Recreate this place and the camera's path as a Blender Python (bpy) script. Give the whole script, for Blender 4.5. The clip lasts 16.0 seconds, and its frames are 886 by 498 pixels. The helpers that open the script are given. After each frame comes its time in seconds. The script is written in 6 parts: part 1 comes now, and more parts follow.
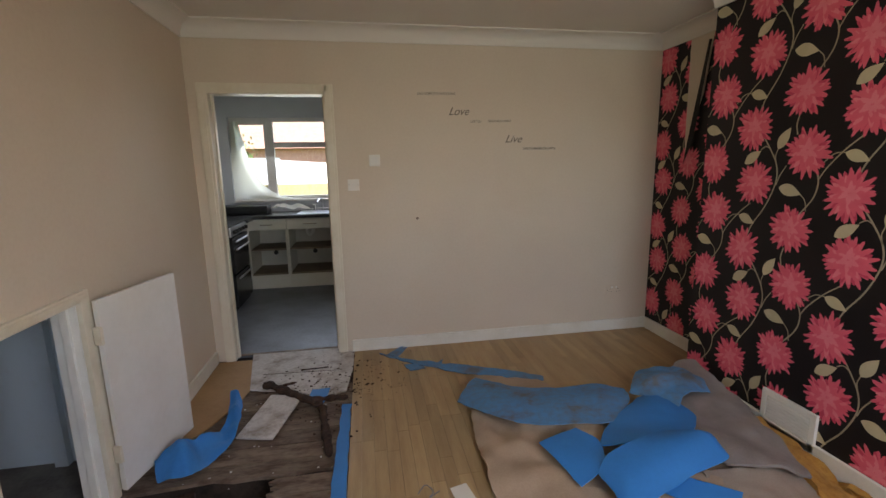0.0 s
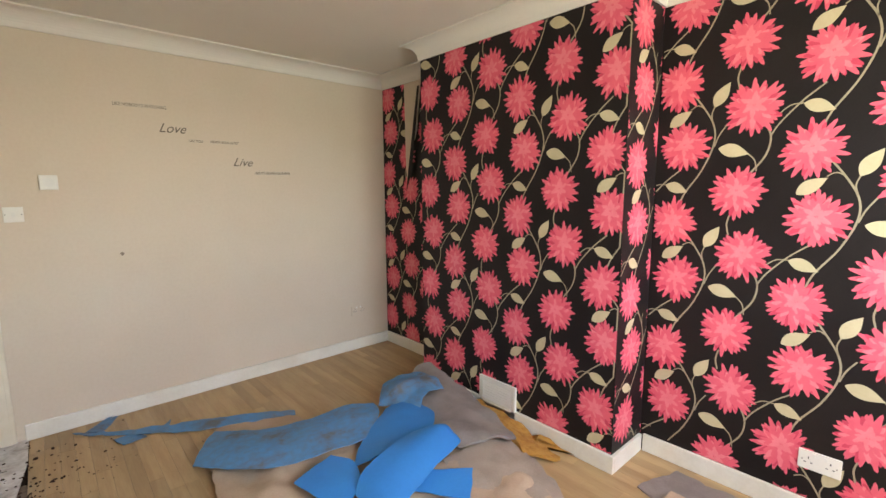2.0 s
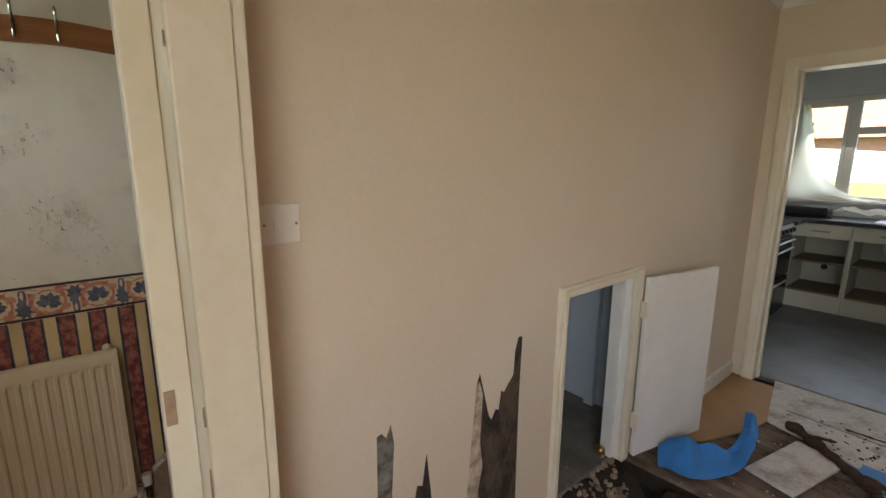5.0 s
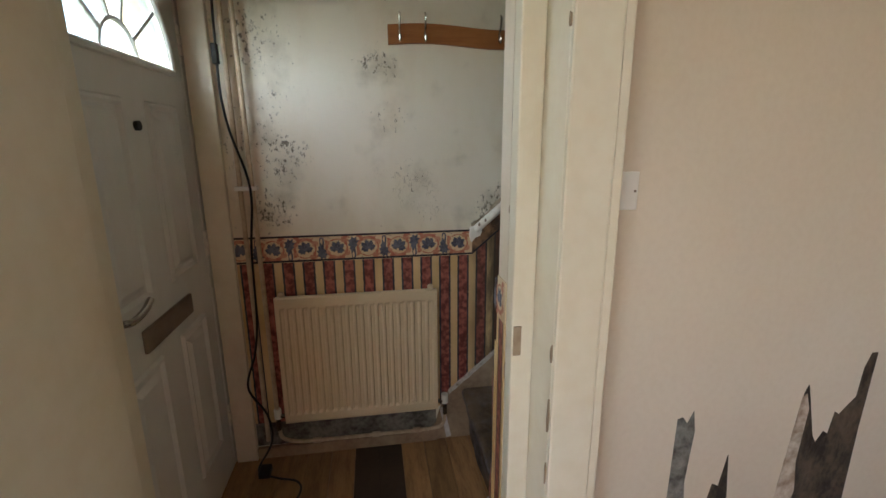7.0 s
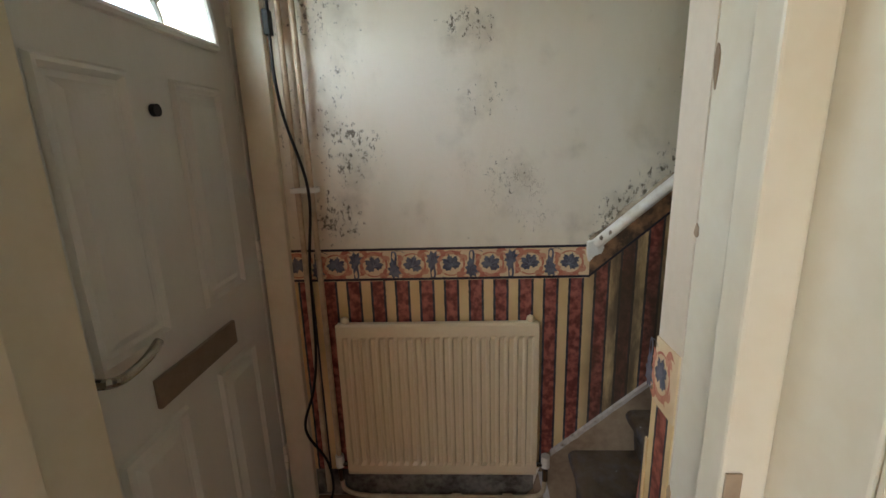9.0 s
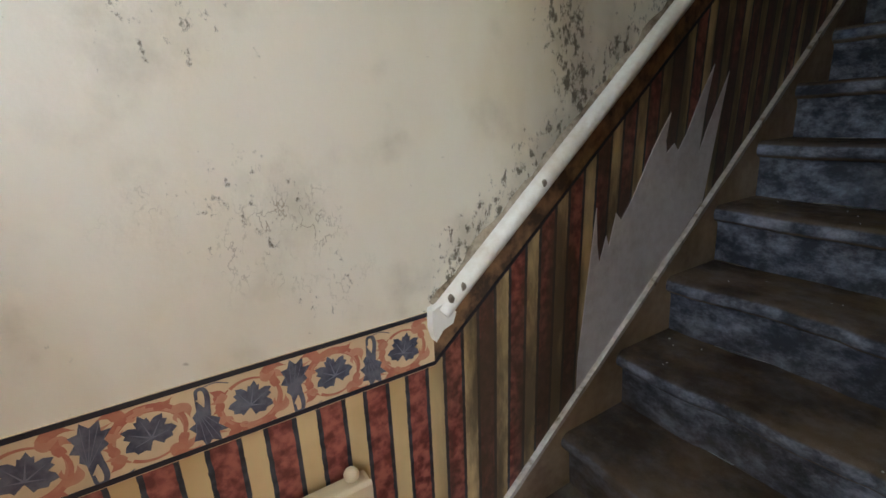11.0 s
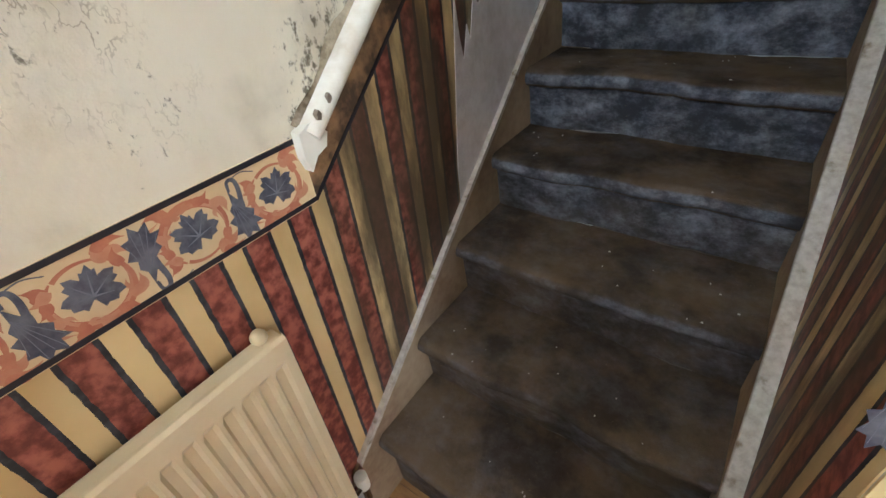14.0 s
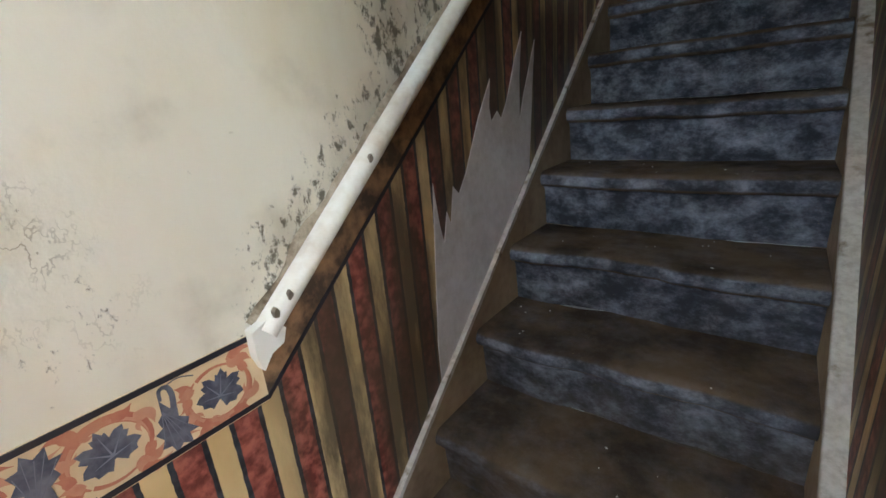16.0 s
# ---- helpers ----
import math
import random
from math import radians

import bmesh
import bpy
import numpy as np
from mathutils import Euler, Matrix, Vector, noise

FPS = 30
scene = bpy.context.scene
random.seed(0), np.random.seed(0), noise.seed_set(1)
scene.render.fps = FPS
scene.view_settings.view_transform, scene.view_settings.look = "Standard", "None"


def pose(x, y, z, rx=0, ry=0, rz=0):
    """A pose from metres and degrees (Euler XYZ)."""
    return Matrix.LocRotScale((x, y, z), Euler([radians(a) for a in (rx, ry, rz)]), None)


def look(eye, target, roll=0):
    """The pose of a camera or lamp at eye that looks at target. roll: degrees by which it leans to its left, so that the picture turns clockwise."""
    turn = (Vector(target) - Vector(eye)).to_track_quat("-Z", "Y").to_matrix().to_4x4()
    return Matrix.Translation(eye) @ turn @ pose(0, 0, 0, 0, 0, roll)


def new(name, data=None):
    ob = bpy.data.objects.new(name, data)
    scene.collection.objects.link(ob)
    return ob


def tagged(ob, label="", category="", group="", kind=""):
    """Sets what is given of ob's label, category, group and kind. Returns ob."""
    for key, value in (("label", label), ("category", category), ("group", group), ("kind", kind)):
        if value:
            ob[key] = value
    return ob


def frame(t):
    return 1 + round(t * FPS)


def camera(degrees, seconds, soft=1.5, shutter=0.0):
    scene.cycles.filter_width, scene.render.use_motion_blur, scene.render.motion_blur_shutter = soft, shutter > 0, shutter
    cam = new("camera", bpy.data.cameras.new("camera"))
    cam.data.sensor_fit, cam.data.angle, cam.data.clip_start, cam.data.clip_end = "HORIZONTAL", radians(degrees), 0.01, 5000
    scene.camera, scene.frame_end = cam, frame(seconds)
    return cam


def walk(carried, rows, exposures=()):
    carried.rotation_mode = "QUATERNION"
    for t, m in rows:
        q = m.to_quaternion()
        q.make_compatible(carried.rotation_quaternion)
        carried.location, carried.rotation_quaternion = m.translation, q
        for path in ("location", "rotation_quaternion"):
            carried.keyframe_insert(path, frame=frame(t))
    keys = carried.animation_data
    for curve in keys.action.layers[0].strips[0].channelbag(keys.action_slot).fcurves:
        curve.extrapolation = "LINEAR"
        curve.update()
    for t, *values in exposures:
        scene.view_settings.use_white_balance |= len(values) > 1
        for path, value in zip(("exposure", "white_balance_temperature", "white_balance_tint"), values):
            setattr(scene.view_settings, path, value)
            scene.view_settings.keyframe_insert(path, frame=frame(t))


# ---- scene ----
cam = camera(89.9, 16.0)
PATH = [
    (0, (1.191, -3.474, 1.466), (1.523, -1.536, 1.098), -1.0),
    (0.5, (1.204, -3.472, 1.473), (2.075, -1.701, 1.151), -1.2),
    (1, (1.208, -3.481, 1.469), (2.396, -1.898, 1.185), -1.0),
    (1.5, (1.213, -3.479, 1.48), (2.558, -2.022, 1.212), -0.9),
    (2, (1.226, -3.483, 1.47), (2.552, -2.011, 1.199), -0.3),
    (2.5, (1.226, -3.446, 1.466), (2.277, -1.774, 1.155), 0.4),
    (3, (1.203, -3.47, 1.447), (1.775, -1.586, 1.097), 1.2),
    (3.5, (1.175, -3.473, 1.436), (1.204, -1.512, 1.048), 1.6),
    (4, (1.11, -3.451, 1.433), (0.638, -1.544, 1.058), 0.8),
    (4.5, (1.034, -3.438, 1.441), (0.0, -1.764, 1.082), 0.2),
    (5, (0.96, -3.411, 1.443), (-0.557, -2.166, 1.058), 0.3),
    (7.3, (0.914, -3.638, 1.41), (-1.026, -3.456, 0.96), -0.8),
    (7.7, (0.849, -3.58, 1.365), (-1.107, -3.593, 0.946), -1.3),
    (8.2, (0.701, -3.592, 1.403), (-1.24, -3.742, 0.945), -1.1),
    (10.3, (-0.042, -3.63, 1.349), (-1.904, -3.164, 0.787), -3.0),
    (10.5, (-0.154, -3.617, 1.366), (-1.965, -2.993, 0.79), -2.8),
    (11, (-0.305, -3.581, 1.386), (-1.932, -2.567, 0.814), -2.2),
    (11.5, (-0.417, -3.568, 1.417), (-1.772, -2.195, 0.891), -1.3),
    (12, (-0.494, -3.594, 1.453), (-1.539, -1.956, 0.976), -0.3),
    (12.5, (-0.514, -3.595, 1.458), (-1.363, -1.866, 0.92), -0.4),
    (13, (-0.439, -3.605, 1.412), (-1.389, -2.037, 0.612), -2.2),
    (13.5, (-0.395, -3.578, 1.31), (-1.426, -2.217, 0.268), -5.7),
    (14, (-0.389, -3.59, 1.281), (-1.406, -2.338, 0.098), -7.0),
    (14.5, (-0.404, -3.572, 1.351), (-1.422, -2.205, 0.305), -5.1),
    (15, (-0.413, -3.542, 1.371), (-1.483, -2.162, 0.398), -4.9),
    (15.5, (-0.411, -3.518, 1.305), (-1.542, -2.118, 0.433), -5.3),
    (16, (-0.38, -3.481, 1.333), (-1.552, -1.986, 0.705), -5.2),
]
walk(cam, [(t, look(e, g, r)) for t, e, g, r in PATH],
     exposures=[(0.0, 2.4, 6500, 14), (0.5, 2.5, 6500, 14), (1.0, 2.78, 6500, 12), (1.5, 3.25, 6500, 10), (2.2, 3.4, 6500, 10), (3.0, 3.2, 6500, 10), (3.5, 2.85, 6700, 10), (4.0, 2.7, 6750, 10), (5.0, 2.45, 6800, 10),
                (7.3, 2.62, 6350, 9), (8.2, 2.58, 6400, 9), (10.3, 3.3, 6350, 11), (12.5, 3.45, 6450, 12), (13.5, 3.78, 6400, 10), (14.0, 3.9, 6500, 10), (14.6, 3.9, 6250, 10), (15.3, 3.75, 6250, 10), (16.0, 3.8, 6250, 10)])

# ---- world, sun, window light ----
world = bpy.data.worlds.new("sky")
scene.world = world
world.use_nodes = True
wn = world.node_tree
sky = wn.nodes.new("ShaderNodeTexSky")
sky.sky_type = "NISHITA"
sky.sun_disc = False
sky.sun_elevation, sky.sun_rotation = radians(50), radians(115)
wn.links.new(sky.outputs[0], wn.nodes["Background"].inputs[0])
wn.nodes["Background"].inputs[1].default_value = 0.15
sun = new("sun", bpy.data.lights.new("sun", "SUN"))
sun.data.energy, sun.data.angle, sun.data.color = 4.5, radians(0.5), (1, 0.95, 0.87)
sun.matrix_world = look((8, -3.5, 10), (0, 0, 0))
day = new("south_window_daylight", bpy.data.lights.new("south_window_daylight", "AREA"))
day.data.shape, day.data.size, day.data.size_y = "RECTANGLE", 1.9, 1.15
day.data.energy, day.data.color = 6.5, (0.95, 0.98, 1.0)
day.matrix_world = look((2.3, -4.36, 1.6), (2.6, -2.9, 0.55))

fan_day = new("fanlight_daylight", bpy.data.lights.new("fanlight_daylight", "AREA"))
fan_day.data.shape, fan_day.data.size, fan_day.data.size_y = "RECTANGLE", 0.6, 0.28
fan_day.data.energy, fan_day.data.color, fan_day.data.spread = 0.55, (0.86, 0.94, 1.0), radians(130)
fan_day.matrix_world = look((-0.53, -4.40, 1.80), (-0.70, -3.0, 0.60))
kit_day = new("kitchen_window_daylight", bpy.data.lights.new("kitchen_window_daylight", "AREA"))
kit_day.data.shape, kit_day.data.size, kit_day.data.size_y = "RECTANGLE", 1.6, 0.9
kit_day.data.energy, kit_day.data.color = 2.4, (0.93, 0.97, 1.0)
kit_day.matrix_world = look((0.45, 2.78, 1.6), (0.35, 1.2, 0.3))


# ---- materials ----
def tree(name, rough=0.6, metal=0.0, spec=0.5):
    m = bpy.data.materials.new(name)
    m.use_nodes = True
    b = m.node_tree.nodes["Principled BSDF"]
    b.inputs["Roughness"].default_value, b.inputs["Metallic"].default_value = rough, metal
    b.inputs["Specular IOR Level"].default_value = spec
    return m, m.node_tree, b


def node(nt, kind, **sets):
    n = nt.nodes.new("ShaderNode" + kind)
    for k, v in sets.items():
        if k == "op":
            n.operation = v
        elif k == "scale":
            n.inputs["Scale"].default_value = v
        elif k == "detail":
            n.inputs["Detail"].default_value = v
        elif k == "rough":
            n.inputs["Roughness"].default_value = v
    return n


def feed(nt, sock, v):
    if isinstance(v, bpy.types.NodeSocket):
        nt.links.new(v, sock)
    elif isinstance(v, (tuple, list)) and len(v) == 3 and sock.type == "RGBA":
        sock.default_value = (*v, 1)
    else:
        sock.default_value = v


def calc(nt, op, a, b=0.0, c=None):
    n = node(nt, "Math", op=op)
    feed(nt, n.inputs[0], a)
    feed(nt, n.inputs[1], b)
    if c is not None:
        feed(nt, n.inputs[2], c)
    return n.outputs[0]


def blend(nt, f, a, b):
    n = nt.nodes.new("ShaderNodeMix")
    n.data_type = "RGBA"
    feed(nt, n.inputs[0], f)
    feed(nt, n.inputs[6], a)
    feed(nt, n.inputs[7], b)
    return n.outputs[2]


def step(nt, v, lo, hi):
    n = nt.nodes.new("ShaderNodeMapRange")
    n.interpolation_type = "SMOOTHSTEP"
    feed(nt, n.inputs[0], v)
    n.inputs[1].default_value, n.inputs[2].default_value = lo, hi
    return n.outputs[0]


def place(nt):
    g = nt.nodes.new("ShaderNodeNewGeometry")
    s = nt.nodes.new("ShaderNodeSeparateXYZ")
    nt.links.new(g.outputs["Position"], s.inputs[0])
    return g.outputs["Position"], s.outputs[0], s.outputs[1], s.outputs[2]


def grain(nt, vec, scale, detail=4.0, stretch=None, rough=0.55):
    n = node(nt, "TexNoise", scale=scale, detail=detail, rough=rough)
    if stretch:
        mp = nt.nodes.new("ShaderNodeMapping")
        mp.inputs["Scale"].default_value = stretch
        nt.links.new(vec, mp.inputs[0])
        vec = mp.outputs[0]
    nt.links.new(vec, n.inputs["Vector"])
    return n.outputs["Fac"]


def relief(nt, b, h, strength, dist=0.004):
    n = nt.nodes.new("ShaderNodeBump")
    n.inputs["Strength"].default_value, n.inputs["Distance"].default_value = strength, dist
    nt.links.new(h, n.inputs["Height"])
    nt.links.new(n.outputs[0], b.inputs["Normal"])


def plain(name, col, dark=None, rough=0.6, metal=0.0, big=1.7, small=40.0, amount=0.5, bump=0.15, stretch=None, lo=0.35, hi=0.7, each=0.0, spec=0.4):
    """Two scales of noise between two colours, fine relief, and a shift from piece to piece."""
    m, nt, b = tree(name, rough, metal, spec)
    v = place(nt)[0]
    dark = dark or tuple(c * 0.72 for c in col)
    f1 = step(nt, grain(nt, v, big, 5, stretch), lo, hi)
    f2 = step(nt, grain(nt, v, small, 3, stretch), 0.3, 0.75)
    f = calc(nt, "MULTIPLY_ADD", f1, amount, calc(nt, "MULTIPLY", f2, amount * 0.5))
    out = blend(nt, f, col, dark)
    if each:
        oi = nt.nodes.new("ShaderNodeObjectInfo")
        k = calc(nt, "MULTIPLY_ADD", oi.outputs["Random"], each, 1 - each / 2)
        hs = nt.nodes.new("ShaderNodeHueSaturation")
        nt.links.new(k, hs.inputs["Value"])
        nt.links.new(out, hs.inputs["Color"])
        out = hs.outputs[0]
    nt.links.new(out, b.inputs["Base Color"])
    if bump:
        relief(nt, b, grain(nt, v, small * 2, 4, stretch), bump)
    return m


def dirty_wall(name, col, blobs, mould=(0.085, 0.065, 0.04), yellow=(0.62, 0.51, 0.34), peel=(), along=None):
    """Old paint with mould in round clusters (centre, radius, weight) and yellowed damp."""
    m, nt, b = tree(name, 0.55)
    v = place(nt)[0]
    spread = None
    for c, r, w in blobs:
        d = nt.nodes.new("ShaderNodeVectorMath")
        d.operation = "DISTANCE"
        nt.links.new(v, d.inputs[0])
        d.inputs[1].default_value = c
        f = calc(nt, "MULTIPLY", step(nt, d.outputs["Value"], r, r * 0.15), w)
        spread = f if spread is None else calc(nt, "MAXIMUM", spread, f)
    if along:
        y0, z0, slope = along
        sep = nt.nodes.new("ShaderNodeSeparateXYZ")
        nt.links.new(v, sep.inputs[0])
        d = calc(nt, "SUBTRACT", calc(nt, "SUBTRACT", sep.outputs[2], z0), calc(nt, "MULTIPLY", calc(nt, "SUBTRACT", sep.outputs[1], y0), slope))
        f = calc(nt, "MULTIPLY", step(nt, d, 0.15, 0.015), calc(nt, "MULTIPLY", step(nt, sep.outputs[1], y0 - 0.12, y0 + 0.1), calc(nt, "MULTIPLY_ADD", grain(nt, v, 7, 3), 0.9, 0.25)))
        spread = calc(nt, "MAXIMUM", spread, f)
    spots = grain(nt, v, 62, 8, (1, 1.0, 0.7), 0.7)
    fine = grain(nt, v, 15, 5, (1, 1, 0.8))
    thr = calc(nt, "MULTIPLY_ADD", spread, 0.27, calc(nt, "MULTIPLY_ADD", fine, 0.22, calc(nt, "SUBTRACT", spots, 0.11)))
    mask = step(nt, thr, 0.68, 0.80)
    curl = calc(nt, "ABSOLUTE", calc(nt, "SUBTRACT", grain(nt, v, 42, 3, (1, 1.2, 0.8)), 0.5))
    flakes = None
    for c, r, w in peel:
        dd = nt.nodes.new("ShaderNodeVectorMath")
        dd.operation = "DISTANCE"
        nt.links.new(v, dd.inputs[0])
        dd.inputs[1].default_value = c
        g = calc(nt, "MULTIPLY", step(nt, calc(nt, "MULTIPLY_ADD", fine, 0.16, dd.outputs["Value"]), r + 0.06, r * 0.6), w)
        flakes = g if flakes is None else calc(nt, "MAXIMUM", flakes, g)
    haze = calc(nt, "MULTIPLY", step(nt, calc(nt, "MULTIPLY_ADD", spread, 0.35, grain(nt, v, 9, 5)), 0.55, 0.95), 0.5)
    damp = calc(nt, "MULTIPLY", step(nt, grain(nt, v, 2.3, 5, (1, 1.5, 0.7)), 0.44, 0.75), 0.6)
    out = blend(nt, damp, col, yellow)
    out = blend(nt, haze, out, (0.3, 0.25, 0.17))
    if flakes is not None:
        crackle = calc(nt, "MULTIPLY", calc(nt, "MULTIPLY", step(nt, curl, 0.028, 0.004), step(nt, grain(nt, v, 21, 4), 0.44, 0.58)), flakes)
        out = blend(nt, calc(nt, "MULTIPLY", flakes, 0.16), out, (0.5, 0.46, 0.36))
        out = blend(nt, calc(nt, "MULTIPLY", crackle, 0.75), out, (0.25, 0.20, 0.13))
        spread = calc(nt, "MAXIMUM", spread, flakes)
    specks = calc(nt, "MULTIPLY", step(nt, grain(nt, v, 34, 2, (1, 0.6, 1.3)), 0.755, 0.79), 0.5)
    out = blend(nt, specks, out, (0.25, 0.19, 0.12))
    out = blend(nt, calc(nt, "MULTIPLY", mask, 0.9), out, mould)
    nt.links.new(out, b.inputs["Base Color"])
    relief(nt, b, calc(nt, "ADD", grain(nt, v, 14, 5), calc(nt, "MULTIPLY", spots, spread)), 0.35, 0.006)
    return m


def striped(name, period, phase):
    """Printed cream and marbled red stripes with dark edges, damp-stained."""
    m, nt, b = tree(name, 0.5)
    v, x, y, z = place(nt)
    across = calc(nt, "MULTIPLY_ADD", x, 1.1618, 0.965 * 1.1618)
    u = calc(nt, "FRACT", calc(nt, "DIVIDE", calc(nt, "ADD", calc(nt, "ADD", y, across), phase), period))
    wob = calc(nt, "MULTIPLY_ADD", grain(nt, v, 60, 2), 0.05, -0.025)
    u2 = calc(nt, "ADD", u, wob)
    marble = step(nt, grain(nt, v, 45, 6), 0.35, 0.68)
    red = blend(nt, marble, (0.14, 0.025, 0.02), (0.42, 0.13, 0.09))
    navy = blend(nt, marble, (0.015, 0.017, 0.025), (0.06, 0.065, 0.08))
    cream = blend(nt, step(nt, grain(nt, v, 4, 4), 0.35, 0.75), (0.72, 0.53, 0.27), (0.55, 0.37, 0.16))
    band = calc(nt, "MULTIPLY", calc(nt, "GREATER_THAN", u2, 0.38), calc(nt, "LESS_THAN", u2, 1.0))
    core = calc(nt, "MULTIPLY", calc(nt, "GREATER_THAN", u2, 0.47), calc(nt, "LESS_THAN", u2, 0.91))
    out = blend(nt, core, blend(nt, band, cream, navy), red)
    soil = step(nt, grain(nt, v, 4.1, 8, (1, 2.0, 0.5), 0.65), 0.30, 0.58)
    wet = step(nt, y, -3.25, -3.12)
    near = nt.nodes.new("ShaderNodeVectorMath")
    near.operation = "DISTANCE"
    nt.links.new(v, near.inputs[0])
    near.inputs[1].default_value = (-0.96, -2.95, 0.85)
    f = calc(nt, "MAXIMUM", calc(nt, "MULTIPLY", soil, calc(nt, "MULTIPLY", wet, 0.88)), calc(nt, "MULTIPLY", step(nt, near.outputs["Value"], 0.26, 0.02), calc(nt, "MULTIPLY", grain(nt, v, 16, 5), 1.3)))
    out = blend(nt, f, out, (0.06, 0.042, 0.025))
    nt.links.new(out, b.inputs["Base Color"])
    relief(nt, b, grain(nt, v, 9, 4), 0.2, 0.006)
    return m


def stair_carpet():
    m, nt, b = tree("worn_stair_carpet", 0.95, spec=0.1)
    v, x, y, z = place(nt)
    n = nt.nodes.new("ShaderNodeNewGeometry")
    s = nt.nodes.new("ShaderNodeSeparateXYZ")
    nt.links.new(n.outputs["Normal"], s.inputs[0])
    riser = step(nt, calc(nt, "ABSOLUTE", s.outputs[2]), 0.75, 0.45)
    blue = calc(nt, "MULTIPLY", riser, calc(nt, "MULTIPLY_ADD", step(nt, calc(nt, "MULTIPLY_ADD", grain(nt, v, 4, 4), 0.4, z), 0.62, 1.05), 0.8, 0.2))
    # Dust pales the higher risers most, painting in the light that falls there.
    dust_and_light = calc(nt, "MULTIPLY", step(nt, grain(nt, v, 11, 12, (0.9, 1, 1.2), 0.74), 0.39, 0.80), calc(nt, "MULTIPLY_ADD", blue, 0.72, 0.14))
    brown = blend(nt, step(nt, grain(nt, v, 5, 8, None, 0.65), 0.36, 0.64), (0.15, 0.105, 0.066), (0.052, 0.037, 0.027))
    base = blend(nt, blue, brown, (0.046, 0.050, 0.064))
    out = blend(nt, dust_and_light, base, (0.46, 0.49, 0.59))
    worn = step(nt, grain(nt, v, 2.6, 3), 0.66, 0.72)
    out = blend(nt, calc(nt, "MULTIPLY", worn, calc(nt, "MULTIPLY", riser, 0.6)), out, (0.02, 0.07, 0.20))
    specks = step(nt, grain(nt, v, 260, 1), 0.76, 0.80)
    out = blend(nt, calc(nt, "MULTIPLY", specks, 0.6), out, (0.3, 0.24, 0.15))
    nt.links.new(out, b.inputs["Base Color"])
    relief(nt, b, calc(nt, "ADD", grain(nt, v, 380, 2), grain(nt, v, 18, 4)), 0.5, 0.006)
    return m


def pane_glass(name, rough=0.0, tint=(0.97, 1, 1)):
    m, nt, b = tree(name, rough)
    b.inputs["Base Color"].default_value = (*tint, 1)
    b.inputs["Transmission Weight"].default_value = 1
    b.inputs["IOR"].default_value = 1.1
    return m


MAGNOLIA = plain("magnolia_paint", (0.70, 0.60, 0.47), (0.60, 0.49, 0.36), 0.62, big=0.9, small=55, amount=0.42, bump=0.14)
CEIL = plain("ceiling_paint", (0.78, 0.74, 0.66), (0.70, 0.65, 0.56), 0.8, big=0.8, small=60, amount=0.3)
GLOSS = plain("yellowed_white_gloss", (0.78, 0.72, 0.58), (0.64, 0.54, 0.37), 0.35, big=3, small=25, amount=0.4, bump=0.12)
WHITE = plain("white_paint", (0.80, 0.78, 0.72), (0.66, 0.62, 0.54), 0.4, big=4, small=30, amount=0.3, bump=0.1)
SKIRT = plain("scuffed_white_skirting", (0.80, 0.77, 0.68), (0.60, 0.54, 0.43), 0.4, big=5, small=60, amount=0.35)
BLACKPAPER = plain("black_brown_wallpaper", (0.012, 0.0085, 0.008), (0.019, 0.014, 0.013), 0.5, big=2, small=160, amount=0.6, bump=0.1, spec=0.22)
PINK = [plain("pink_print_" + n, c, d, 0.45, big=25, small=90, amount=0.5, bump=0.05) for n, c, d in
        (("deep", (0.66, 0.06, 0.115), (0.58, 0.045, 0.09)), ("mid", (0.80, 0.135, 0.185), (0.74, 0.095, 0.15)), ("pale", (0.85, 0.235, 0.265), (0.80, 0.175, 0.21)))]
LEAFPRINT = plain("cream_leaf_print", (0.58, 0.50, 0.31), (0.50, 0.42, 0.24), 0.5, big=14, small=70, amount=0.5, bump=0.05)
STEM = plain("taupe_stem_print", (0.40, 0.34, 0.22), (0.33, 0.27, 0.17), 0.5, big=8, small=50, bump=0)
OAK = plain("oak_laminate", (0.46, 0.32, 0.16), (0.33, 0.205, 0.095), 0.42, big=3.0, small=22, amount=0.55, stretch=(6, 0.6, 1), each=0.25, bump=0.06)
BOARD = plain("dirty_floorboards", (0.23, 0.17, 0.125), (0.09, 0.055, 0.035), 0.85, big=5, small=30, amount=0.8, stretch=(1, 3, 1), each=0.3, bump=0.5)
HALLBOARD = plain("hall_floorboards", (0.36, 0.20, 0.085), (0.16, 0.08, 0.035), 0.6, big=5, small=30, amount=0.6, stretch=(1, 5, 1), each=0.5, bump=0.3)
DARKBOARD = plain("dark_floorboard", (0.055, 0.032, 0.02), (0.03, 0.018, 0.012), 0.6, big=5, small=30, amount=0.6, bump=0.3)
CHALK = plain("dusty_grey_board", (0.66, 0.63, 0.60), (0.30, 0.25, 0.21), 0.85, big=6, small=45, amount=0.7, lo=0.45, hi=0.72, bump=0.3)
HARD = plain("brown_hardboard", (0.42, 0.25, 0.11), (0.30, 0.165, 0.065), 0.65, big=3, small=40, amount=0.5)
ROT = plain("rotten_timber", (0.075, 0.037, 0.022), (0.022, 0.012, 0.008), 0.95, big=9, small=50, amount=0.8, stretch=(2, 2, 2), bump=1.0)
RUBBLE = plain("plaster_rubble", (0.36, 0.28, 0.21), (0.13, 0.085, 0.055), 0.95, big=14, small=60, amount=0.8, each=0.6, bump=0.6)
